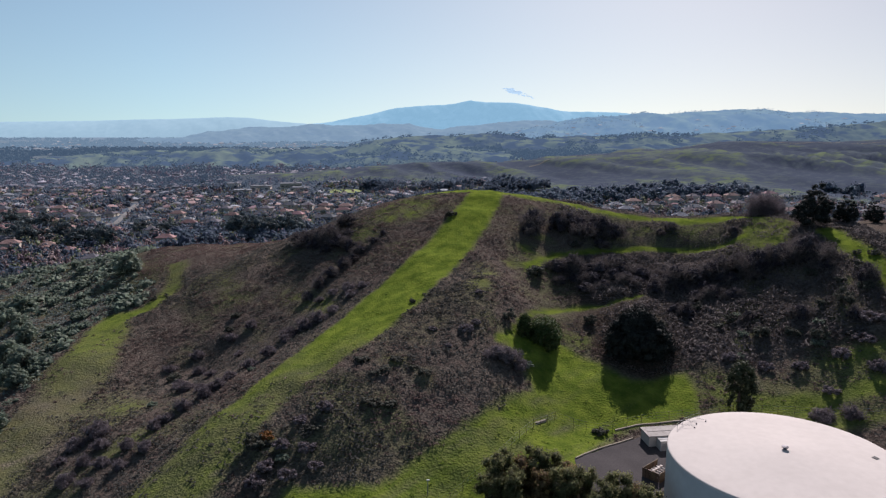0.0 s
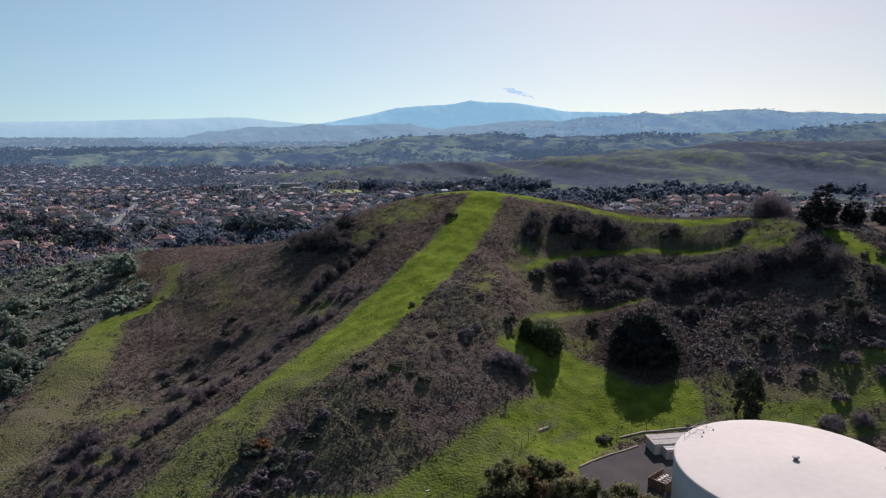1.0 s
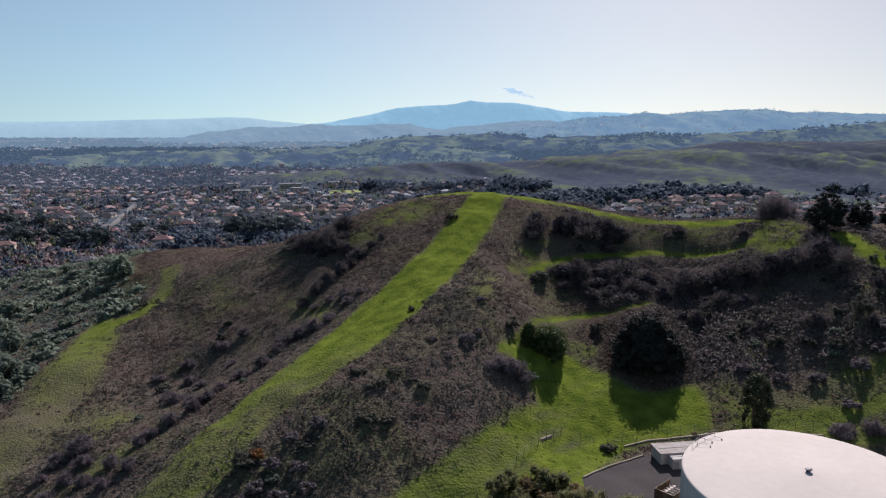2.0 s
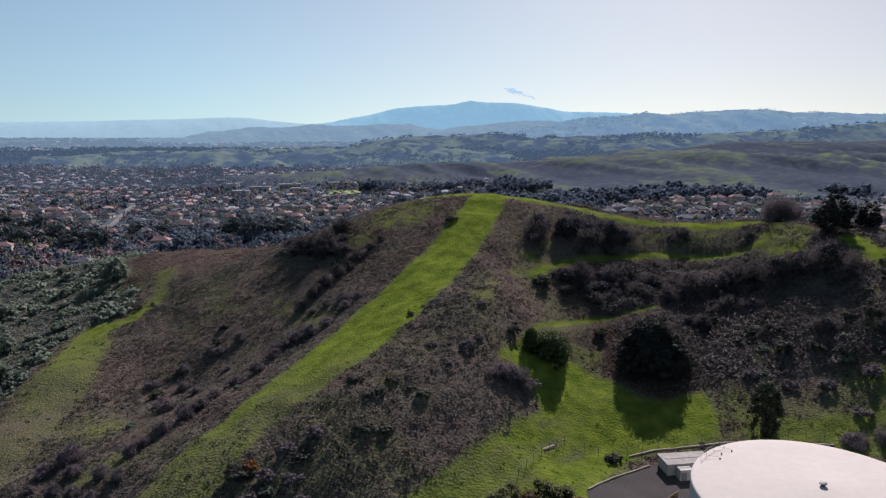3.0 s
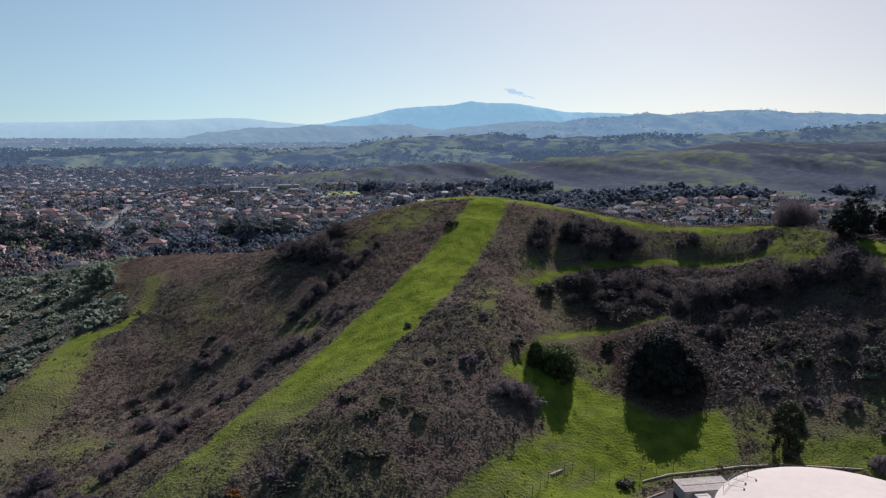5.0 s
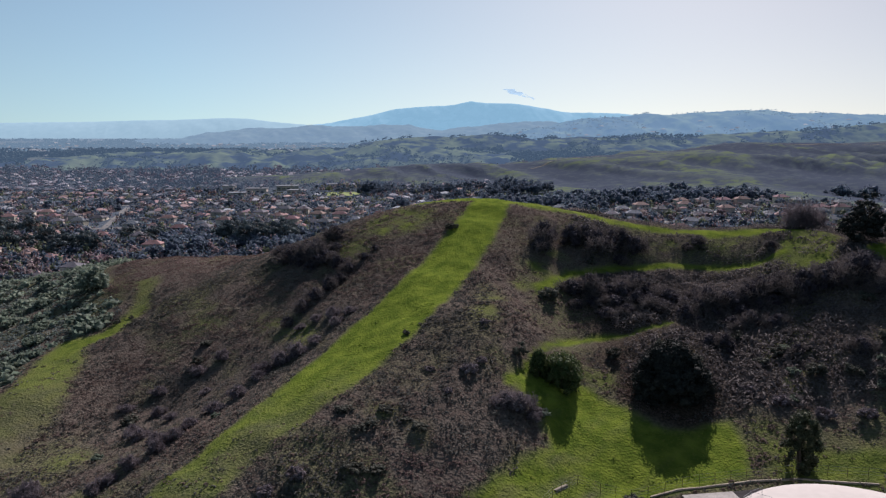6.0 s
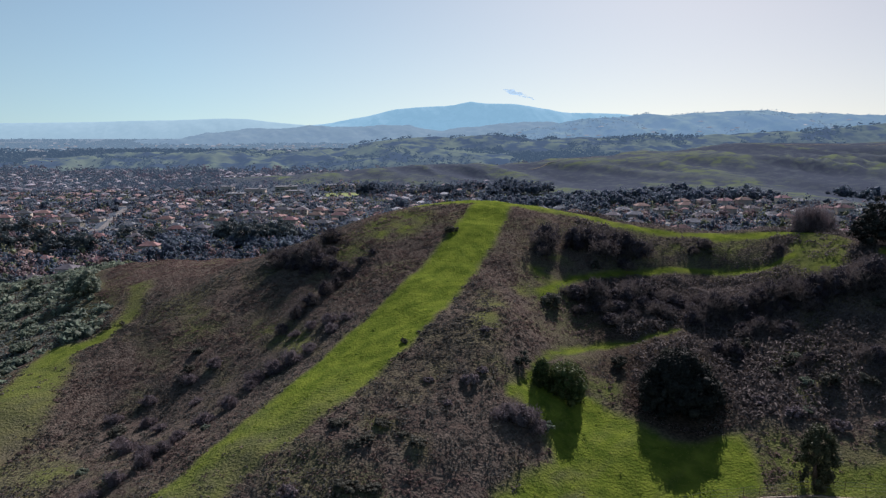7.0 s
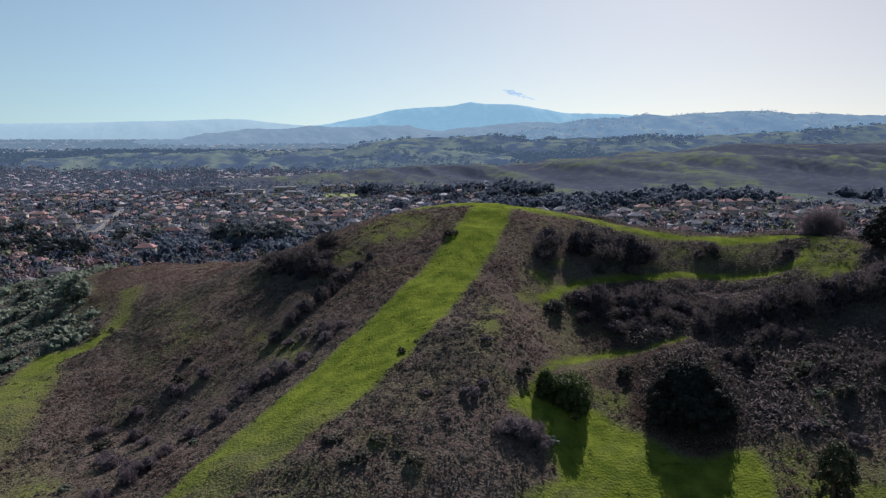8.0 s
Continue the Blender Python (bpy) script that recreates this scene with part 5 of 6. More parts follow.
lawn = np.minimum(np.minimum(within(FLOOR_GRASS, sx, sy) + 1.2, within(STRIP, sx, sy) + 1.0 + 40 * (sy < 128) * (dens < 0.12)), within(LEFT_GRASS, sx, sy) + 2.0 + 40 * (dens < 0.05))
scrub = keep & (lawn > 0) & (worn_cover(sx, sy) < 0.4) & (dens < (0.74 + 0.22 * clump + 0.3 * bowl) * np.clip(1 - cover / 0.75, 0, 1) ** 1.3) & ~green_side
warm = waves(sx, sy, 26, 95, 3) + 0.2 * rng.normal(size=len(sx)) + 0.25 * step(5, 14, sx)
domes = [dome_template(100 + i, 8, 0.74, tall=0.42, slim=0.48, open_up=1.1) for i in range(6)]
fine_domes = [dome_template(110 + i, 6, 1.2, tall=0.9, slim=0.26, open_up=0.5) for i in range(6)]
grow = (0.85 + 0.35 * clump) * (1 - 0.5 * step(46, 52, sx) * (1 - step(84, 88, sx)) * step(199, 202, sy))
for name, label, mask, mat, lo, hi in (
        ("dry_scrub", "low brown dry scrub covering the hillside", scrub & (bowl < 0.5) & ~russet & (warm > 0.09), M_SCRUB_BROWN, 0.28, 0.72),
        ("sage_scrub", "low grey-olive sage scrub on the hillside", scrub & (bowl < 0.5) & ~russet & (warm <= 0.09), M_SCRUB_GREY, 0.28, 0.75),
        ("russet_scrub", "low russet-brown scrub on the upper meadow", scrub & russet, M_SCRUB_RED, 0.25, 0.6),
        ("dark_brush", "dense dark brown brush in the hollow", scrub & (bowl >= 0.5), M_BRUSH, 0.45, 1.1)):
    k = np.nonzero(mask)[0]
    low = 1 - 0.55 * (1 - step(1.2, 3.6, np.minimum(along(BENCH_LINE, sx[k], sy[k] + 2)[0], along(ZIG, sx[k], sy[k] + 2)[0])))
    scatter(name, label, "scrub", fine_domes if hi > 1 else domes, sx[k], sy[k], rng.uniform(lo, hi, len(k)) * grow[k] * 1.2 * low, mat, 7)
gx2, gy2 = rng.uniform(-215, -84, 22000), rng.uniform(92, 345, 22000)
g_edge = np.interp(gy2, edge_y, edge_x)
k = np.nonzero((gx2 < g_edge - 1.0 - 8 * step(232, 250, gy2)) & (grass_cover(gx2, gy2) < 0.4) & (gx2 > -0.72 * gy2 - 12) & (rng.uniform(size=22000) < 0.75 + 0.5 * waves(gx2, gy2, 14, 98, 2)))[0]


def mound_template(seed, leaves, leaf):
    """A rounded shrub: dense inside, with a skin of leaves."""
    g = np.random.default_rng(seed)
    bv, bf = BALL
    inner = bv * np.array([0.55, 0.55, 0.45]) * (1 + 0.2 * g.normal(size=(len(bv), 1))) + np.array([0, 0, 0.12])
    cv, cf = dome_template(seed, leaves, leaf)
    return np.concatenate([inner, cv]), np.concatenate([bf, cf + len(bv)])


mounds = [mound_template(120 + i, 20, 0.6) for i in range(5)]
leafy = waves(gx2, gy2, 22, 99, 3)[k] + 0.3 * rng.normal(size=len(k))
pick = k[(leafy > 0.22) & (rng.uniform(size=len(k)) < 0.75)]
scatter("green_brush", "rounded green coastal brush on the lower slope", "scrub", mounds, gx2[pick], gy2[pick], 0.7 + 2.4 * rng.uniform(size=len(pick)) ** 2.5, M_LEAF_GREEN, 8)
pick = k[leafy < -0.1]
scatter("sage_brush", "grey-green low sage on the lower slope", "scrub", domes, gx2[pick], gy2[pick], rng.uniform(0.5, 1.5, len(pick)), M_LEAF_SAGE_PALE, 8)
pick = k[(leafy >= -0.1) & (leafy <= 0.22)]
scatter("green_scrub", "low green scrub on the lower slope", "scrub", domes, gx2[pick], gy2[pick], rng.uniform(0.5, 1.6, len(pick)), M_LEAF_GREEN, 10)
tufts = [dome_template(200 + i, 7, 0.9, tall=0.2, slim=0.35, open_up=3.0) for i in range(4)]
k = np.nonzero(keep & (cover > 0.6) & (dens < 0.1))[0]
scatter("grass", "fresh green winter grass on the slopes", "grass", tufts, sx[k], sy[k], rng.uniform(0.25, 0.6, len(k)), M_GRASS_TUFT, 9)
# ---------------------------------------------------------------- town
M_ROOF_RED = surface("terracotta_roof_tiles", (0.165, 0.100, 0.095), (0.30, 0.185, 0.175), 1.5, 0.2, 0.85, 0.3, vary=0.35, gloss=0.08)
# brown and grey roofs lean blue, with haze put into their colour
M_ROOF_BROWN = surface("brown_roof_shingles", (0.092, 0.084, 0.096), (0.180, 0.165, 0.184), 1.5, 0.2, 0.85, 0.3, vary=0.35, gloss=0.08)
M_ROOF_GREY = surface("grey_roof_shingles", (0.105, 0.110, 0.128), (0.215, 0.22, 0.245), 1.5, 0.2, 0.85, 0.3, vary=0.35, gloss=0.08)
M_WALL = surface("cream_stucco", (0.40, 0.35, 0.29), (0.56, 0.50, 0.43), 1.0, 0.1, 0.9, 0.1, vary=0.3, gloss=0.08)
M_WHITE = surface("white_boards", (0.46, 0.46, 0.45), (0.58, 0.58, 0.57), 2, 0.3, 0.6, 0.02)
M_PANE = surface("window_glass", (0.03, 0.035, 0.04), (0.05, 0.06, 0.07), 1, 0.2, 0.08, 0, gloss=0.6)
M_FAR_RED = surface("far_terracotta_roofs", (0.17, 0.112, 0.115), (0.32, 0.215, 0.215), 0.4, 0.05, 0.9, 0, vary=0.5, island=True, gloss=0.08)
M_FAR_GREY = surface("far_grey_roofs", (0.125, 0.130, 0.158), (0.29, 0.29, 0.32), 0.4, 0.05, 0.9, 0, vary=0.5, island=True, gloss=0.08)
M_FAR_WALL = surface("far_stucco_walls", (0.34, 0.315, 0.31), (0.52, 0.49, 0.48), 0.4, 0.05, 0.9, 0, vary=0.35, island=True, gloss=0.08)
# town leaves are lifted and turned blue to imitate haze
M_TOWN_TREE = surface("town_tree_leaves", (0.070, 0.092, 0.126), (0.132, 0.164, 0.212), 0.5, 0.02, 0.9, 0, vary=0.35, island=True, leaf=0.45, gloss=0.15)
M_TOWN_RED = surface("autumn_tree_leaves", (0.15, 0.105, 0.112), (0.27, 0.195, 0.20), 0.5, 0.03, 0.8, 0, vary=0.5, island=True, leaf=0.3)
M_TOWN_LIGHT = surface("light_green_leaves", (0.095, 0.112, 0.075), (0.200, 0.220, 0.130), 0.5, 0.03, 0.8, 0, vary=0.4, island=True, leaf=0.35)
# farthest town pieces: bluer colours and an added glow in place of haze
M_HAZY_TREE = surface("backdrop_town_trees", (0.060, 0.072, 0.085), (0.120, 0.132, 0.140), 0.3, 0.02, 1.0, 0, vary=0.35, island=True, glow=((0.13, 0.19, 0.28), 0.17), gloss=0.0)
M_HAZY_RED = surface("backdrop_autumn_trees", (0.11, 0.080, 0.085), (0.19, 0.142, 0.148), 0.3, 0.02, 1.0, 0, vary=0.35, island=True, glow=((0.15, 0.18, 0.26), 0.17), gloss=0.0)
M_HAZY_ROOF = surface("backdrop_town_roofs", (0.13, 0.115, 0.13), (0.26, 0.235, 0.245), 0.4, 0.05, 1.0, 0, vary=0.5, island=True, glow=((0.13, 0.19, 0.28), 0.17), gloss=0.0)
M_STREET = surface("pale_street", (0.10, 0.095, 0.095), (0.17, 0.163, 0.16), 1.0, 0.1, 0.9, 0.05)


def hip_roof(sx, sy, rise, z, over=0.6):
    """A hipped roof with overhanging eaves and a fascia, ridge along x."""
    bm = bmesh.new()
    a, b = sx / 2 + over, sy / 2 + over
    r = max(0.5, a - b)
    lo = [bm.verts.new(p) for p in ((-a, -b, z - 0.22), (a, -b, z - 0.22), (a, b, z - 0.22), (-a, b, z - 0.22))]
    e = [bm.verts.new(p) for p in ((-a, -b, z), (a, -b, z), (a, b, z), (-a, b, z))]
    t = [bm.verts.new((-r, 0, z + rise)), bm.verts.new((r, 0, z + rise))]
    for i in range(4):
        bm.faces.new((lo[i], lo[(i + 1) % 4], e[(i + 1) % 4], e[i]))
    bm.faces.new(lo[::-1])
    bm.faces.new((e[0], e[1], t[1], t[0]))
    bm.faces.new((e[1], e[2], t[1]))
    bm.faces.new((e[2], e[3], t[0], t[1]))
    bm.faces.new((e[3], e[0], t[0]))
    return bm


def house(seed, roof_mat, roof_word, storeys):
    rng = random.Random(seed)
    base = tagged(new("house"), "cream stucco suburban house with %s hipped roof" % roof_word, "house", "houses of the town")
    sx, sy = rng.uniform(10.5, 12.5), rng.uniform(7.6, 9)
    h = 2.9 * storeys
    bm = bmesh.new()
    box(bm, 0, 0, -2.0, sx, sy, h + 2.0)
    part("wall", bm, M_WALL, base)
    roof = part("roof", hip_roof(sx, sy, 2.4, h), roof_mat, base)
    wx, wy = 6.4, 6.0
    bm = bmesh.new()
    box(bm, -sx / 2 + wx / 2 - 0.4, -sy / 2 - wy / 2 + 0.5, -2.0, wx, wy, 2.0 + 2.7)
    part("garage_wall", bm, M_WALL, base)
    bm = hip_roof(wx, wy, 1.4, 2.75, 0.5)
    bmesh.ops.translate(bm, verts=bm.verts, vec=(-sx / 2 + wx / 2 - 0.4, -sy / 2 - wy / 2 + 0.5, 0))
    part("garage_roof", bm, roof_mat, base)
    bm = bmesh.new()
    box(bm, -sx / 2 + wx / 2 - 0.4, -sy / 2 - wy + 0.48, 0.05, 4.8, 0.1, 2.1)
    part("garage_door", bm, M_WHITE, base, "white garage door")
    bm = bmesh.new()
    box(bm, sx * 0.22, sy * 0.2, h + 0.6, 0.9, 0.7, 2.4)
    part("chimney", bm, M_WALL, roof)
    for i in range(storeys):
        for x in (1.2, 4.6):
            bm = bmesh.new()
            box(bm, x, -sy / 2 - 0.02, 0.9 + 2.9 * i, 1.9, 0.08, 1.25)
            win = part("window", bm, M_WHITE, base, "white framed window")
            bm = bmesh.new()
            box(bm, x, -sy / 2 - 0.045, 1.0 + 2.9 * i, 1.7, 0.06, 1.05)
            part("pane", bm, M_PANE, win)
    return base


# lots along gently winding streets
lots = []
rng = random.Random(3)
for k in range(26):
    street = 372 + 58 * k
    for side in (-1, 1):
        x = -0.68 * street
        while x < 0.68 * street:
            x += rng.uniform(16.5, 21) * (1 + 0.25 * (k > 9))
            bend = 26 * math.sin(x / 170 + k * 0.7) + 10 * math.sin(x / 61 + k)
            y = street + bend + side * rng.uniform(14, 17)
            if rng.random() < (0.32 if x > 0 else 0.24):
                continue
            lots.append((x, y, (0 if side > 0 else 180) + rng.uniform(-14, 14) + 9 * math.cos(x / 170 + k * 0.7)))
lx, ly = np.array([p[0] for p in lots]), np.array([p[1] for p in lots])
lz = height(lx, ly)
on_plain = (np.abs(lz - plain(lx, ly)) < 3.5) & (hill_span(lx, ly) > 1.03)
band = (lx > 70) & (ly > 670 + 0.1 * lx) & (ly < 1150)      # tree belt and open hillside
school = (np.hypot((lx + 220) / 115, (ly - 925) / 60) < 1)
boulevard = (np.abs(lx + 291 + (ly - 622) * 0.304) < 12) & (ly < 790) & (ly > 590)
hidden = (lx > -0.05 * ly) & (lx < 0.13 * ly) & (ly < 640)
grove_land = ((lx > -190) & (lx < -95) & (ly > 470) & (ly < 585)) | ((lx < -225) & (lx > -340) & (ly < 530))
use = on_plain & ~grove_land & ~band & ~school & ~boulevard & ~hidden
order = np.argsort(np.hypot(lx, ly))
kinds = [house(51, M_ROOF_RED, "terracotta", 1), house(52, M_ROOF_BROWN, "brown shingle", 1), house(53, M_ROOF_GREY, "grey shingle", 1),
         house(54, M_ROOF_RED, "terracotta", 2), house(55, M_ROOF_BROWN, "brown shingle", 2), house(56, M_ROOF_GREY, "grey shingle", 2)]
placed = [False] * len(kinds)
near_count = 0
far_lots = []
for i in order:
    if not use[i]:
        continue
    x, y, r = lots[i]
    if near_count < 290 and y < 700:
        w = rng.choice([0, 0, 1, 2, 3, 3, 4, 5])
        m = pose(x, y, lz[i] + 0.3, 0, 0, r)
        if placed[w]:
            copy_thing(kinds[w], m)
        else:
            kinds[w].matrix_basis = m
            placed[w] = True
        near_count += 1
    elif y < 1500 and (y < 1340 or x < -0.50 * y or x > 0.1 * y):
        far_lots.append((x, y, lz[i], r))


def far_house_templates():
    """Triangulated walls and hipped roofs of houses too far to tell apart in detail."""
    walls = np.array([(-1, -1, -.5), (1, -1, -.5), (1, 1, -.5), (-1, 1, -.5), (-1, -1, 1), (1, -1, 1), (1, 1, 1), (-1, 1, 1)], float) * (7, 5, 3.2)
    wf = np.array([(0, 1, 5), (0, 5, 4), (1, 2, 6), (1, 6, 5), (2, 3, 7), (2, 7, 6), (3, 0, 4), (3, 4, 7)])
    roof = np.array([(-7.7, -5.7, 3.1), (7.7, -5.7, 3.1), (7.7, 5.7, 3.1), (-7.7, 5.7, 3.1), (-2.4, 0, 5.7), (2.4, 0, 5.7)], float)
    rf = np.array([(0, 1, 5), (0, 5, 4), (1, 2, 5), (2, 3, 4), (2, 4, 5), (3, 0, 4)])
    return (walls, wf), (roof, rf)


wall_t, roof_t = far_house_templates()
fl = np.array(far_lots)
nr = np.random.default_rng(12)
fsize = nr.uniform(0.6, 0.9, len(fl))
kind_of = nr.uniform(size=len(fl))
scatter("distant_houses", "cream walls of many distant suburban houses", "houses", [wall_t], fl[:, 0], fl[:, 1], fsize, M_FAR_WALL, 61, sink=0.0)
turn_keep = 61
for name, word, mask, mat in (("distant_roofs", "terracotta", (kind_of < 0.5) & (fl[:, 1] < 950), M_FAR_RED), ("distant_roofs", "grey", (kind_of >= 0.5) & (fl[:, 1] < 950), M_FAR_GREY),
                              ("backdrop_roofs", "hazy brown and grey", fl[:, 1] >= 950, M_HAZY_ROOF)):
    k = np.nonzero(mask)[0]
    full = np.random.default_rng(turn_keep).uniform(0, 2 * math.pi, len(fl))
    c, s = np.cos(full[k])[:, None], np.sin(full[k])[:, None]
    tv, tf = roof_t
    sz = fsize[k][:, None]
    X = (tv[None, :, 0] * c - tv[None, :, 1] * s) * sz + fl[k, 0][:, None]
    Y = (tv[None, :, 0] * s + tv[None, :, 1] * c) * sz + fl[k, 1][:, None]
    Z = tv[None, :, 2] * sz + height(fl[k, 0], fl[k, 1])[:, None]
    F = (tf[None] + (np.arange(len(k)) * len(tv))[:, None, None]).reshape(-1, 3)
    tagged(new(name, mesh_of(name, np.stack([X, Y, Z], -1).reshape(-1, 3), F, mat)), "%s hipped roofs of distant suburban houses" % word, "houses", kind="stuff")

# streets
for k in range(8):
    street = 372 + 58 * k
    line = []
    for j in range(60):
        x = -0.68 * street + 1.36 * street * j / 59
        y = street + 26 * math.sin(x / 170 + k * 0.7) + 10 * math.sin(x / 61 + k)
        if hill_span(x, y) > 1.0 and not (x > 70 and y > 670 + 0.1 * x):
            line.append((x, y))
        elif len(line) > 3:
            ribbon("road", line, 9, 0.12, M_STREET, "pale residential street between houses", "road", fine=8)
            line = []
        else:
            line = []
    if len(line) > 3:
        ribbon("road", line, 9, 0.12, M_STREET, "pale residential street between houses", "road", fine=8)
ribbon("road", [(-291, 622), (-302, 658), (-338, 776)], 5.5, 0.2, M_STREET, "wide pale street running away through the town", "road", fine=6)


# larger flat-roofed buildings by a playing field
def hall(x, y, sx, sy, h, turn, label):
    base = tagged(new("school_building"), label, "building", "school buildings")
    base.matrix_world = pose(x, y, ground_at(x, y), 0, 0, turn)
    bm = bmesh.new()
    box(bm, 0, 0, -1.5, sx, sy, h + 1.5)
    part("wall", bm, M_WALL, base)
    bm = bmesh.new()
    box(bm, 0, 0, h + 0.003, sx + 1.6, sy + 1.6, 0.5, 0, 0.08)
    roof = part("roof", bm, M_ROOF_GREY, base, "pale grey flat roof")
    bm = bmesh.new()
    box(bm, sx * 0.2, 0, h + 0.503, 3, 2.4, 1.2)
    part("roof_unit", bm, M_METAL, roof)
    for i in range(int(sx / 6)):
        bm = bmesh.new()
        box(bm, -sx / 2 + 3 + 6 * i, -sy / 2 - 0.03, 1.0, 3.6, 0.1, 1.5)
        part("window", bm, M_PANE, base)
    return base


for x, y, sx_, sy_, h, r in ((-242, 940, 26, 15, 5, 4), (-207, 962, 28, 17, 5, 12), (-185, 914, 22, 13, 4, -8), (-253, 890, 20, 13, 5, 0), (-142, 965, 28, 13, 5, -14), (-281, 950, 15, 13, 8, 0)):
    hall(x, y, sx_, sy_, h, r, "long flat-roofed pale school building by a field")
M_FIELD = surface("playing_field_grass", (0.12, 0.16, 0.03), (0.20, 0.24, 0.05), 0.3, 0.03, 0.9, 0.05)
ribbon("playing_field", [(-156, 888), (-102, 882)], 46, 0.35, M_FIELD, "mown green playing field between trees", "field", fine=6)

# the last houses below the hill
for w, x, y, r in ((3, -301, 484, 20), (0, -255, 474, -15), (4, -318, 502, 5), (0, -280, 493, 30)):
    copy_thing(kinds[w], pose(x, y, ground_at(x, y) + 0.3, 0, 0, r))

# trees of the town
rng = np.random.default_rng(31)
count = 46000
ty = 352 * (1560 / 352.0) ** rng.uniform(size=count)
tx = rng.uniform(-0.70, 0.70, count) * ty
th = height(tx, ty)
flat_land = np.abs(th - plain(tx, ty))
span = hill_span(tx, ty)
clear = ~((np.abs(tx + 291 + (ty - 622) * 0.304) < 6) & (ty < 790) & (ty > 595)) & ~((np.abs(tx + 129) < 32) & (np.abs(ty - 885) < 25)) & ~(np.hypot((tx + 212) / 75, (ty - 925) / 38) < 0.8)
grove = waves(tx, ty, 130, 71, 3)
chance = np.clip(0.60 + 0.6 * grove + 0.15 * step(600, 900, ty), 0.30, 1) * np.where(ty < 950, 1.0, 0.7)
beltline = 715 + 0.12 * tx
belt = (tx > 40) & (np.abs(ty - beltline) < 34)
chance = np.where((tx > 70) & (ty > beltline + 25) & (ty < 1150), 0.0, chance)
chance = np.where(belt, 0.8, np.where((tx > 40) & (ty < 715), 0.42, chance))
chance = np.where((ty < 600) & (tx < 0), 0.75 * chance, chance)
chance = np.where(flat_land > 4, 0.0, chance)
chance = np.where((tx > -0.03 * ty) & (tx < 0.12 * ty) & (ty < 600), 0.0, chance)
clear = clear & ((ty < 1345) | (tx < -0.50 * ty) | (tx > 0.1 * ty))
ok = clear & (rng.uniform(size=count) < chance) & (span > 1.0)
tx, ty, grove, belt, span = tx[ok], ty[ok], grove[ok], belt[ok], span[ok]
size = (1.5 + 3.0 * rng.uniform(size=len(tx)) ** 2) * np.where(belt, 2.0, np.where((tx > 40) & (ty < 715), 1.1, 1.0)) * np.where(grove > 0.3, 1.35, 1.0) * (1 + 0.35 * step(800, 1300, ty))
large = (belt & (rng.uniform(size=len(tx)) < 0.6)) | ((size > 4.8) & (ty < 800))
tall = size * rng.uniform(0.8, 1.2, len(tx)) * np.where((rng.uniform(size=len(tx)) < 0.12) & (size < 2.4), 1.8, 1.0)
mix = rng.uniform(size=len(tx)) + 0.35 * waves(tx, ty, 200, 81, 2)
CUBE_V = np.array([(x, y, z) for x in (-1, 1) for y in (-1, 1) for z in (-1, 1)], float) / 1.732
CUBE_F = np.array([(0, 1, 3, 2), (4, 6, 7, 5), (0, 4, 5, 1), (2, 3, 7, 6), (0, 2, 6, 4), (1, 5, 7, 3)])


def town_crown(seed, clumps, leaves, leaf):
    """A small crown: a few uneven clumps inside a loose skin of leaf sprays."""
    g = np.random.default_rng(seed)
    d = g.normal(size=(clumps, 3))
    d[:, 2] = np.abs(d[:, 2]) * 0.9 - 0.2
    d /= np.linalg.norm(d, axis=1)[:, None]
    c = d * g.uniform(0.25, 0.6, clumps)[:, None]
    c[:, 2] += 0.95
    lv = np.concatenate([CUBE_V @ np.linalg.qr(g.normal(size=(3, 3)))[0] * g.uniform(0.24, 0.4) * (1 + 0.2 * g.normal(size=(8, 1))) + c[j] for j in range(clumps)])
    lf_ = np.concatenate([CUBE_F + 8 * j for j in range(clumps)])
    d = g.normal(size=(leaves, 3))
    d /= np.linalg.norm(d, axis=1)[:, None]
    p = d * g.uniform(0.35, 1.1, leaves)[:, None]
    p[:, 2] += 0.95
    cv, cf = cards(p, np.full(leaves, leaf), np.full(leaves, leaf * 0.75), g, outward=d)
    return np.concatenate([lv, cv]), np.concatenate([lf_, cf + len(lv)])




def round_crown(seed, clumps, leaves):
    """A broad round crown for larger trees: clumps all over it under a fine skin of leaf sprays."""
    g = np.random.default_rng(seed)
    d = g.normal(size=(clumps, 3))
    d[:, 2] = np.abs(d[:, 2]) * 0.9 - 0.35
    d /= np.linalg.norm(d, axis=1)[:, None]
    c = d * g.uniform(0.4, 0.68, clumps)[:, None] + np.array([0, 0, 0.8])
    lv = np.concatenate([CUBE_V @ np.linalg.qr(g.normal(size=(3, 3)))[0] * g.uniform(0.3, 0.46) * (1 + 0.15 * g.normal(size=(8, 1))) + c[j] for j in range(clumps)])
    lf_ = np.concatenate([CUBE_F + 8 * j for j in range(clumps)])
    d = g.normal(size=(leaves, 3))
    d[:, 2] = np.abs(d[:, 2]) - 0.4
    d /= np.linalg.norm(d, axis=1)[:, None]
    cv, cf = cards(d * g.uniform(0.75, 1.0, leaves)[:, None] + np.array([0, 0, 0.8]), np.full(leaves, 0.26), np.full(leaves, 0.2), g, outward=d)
    return np.concatenate([lv, cv]), np.concatenate([lf_, cf + len(lv)])


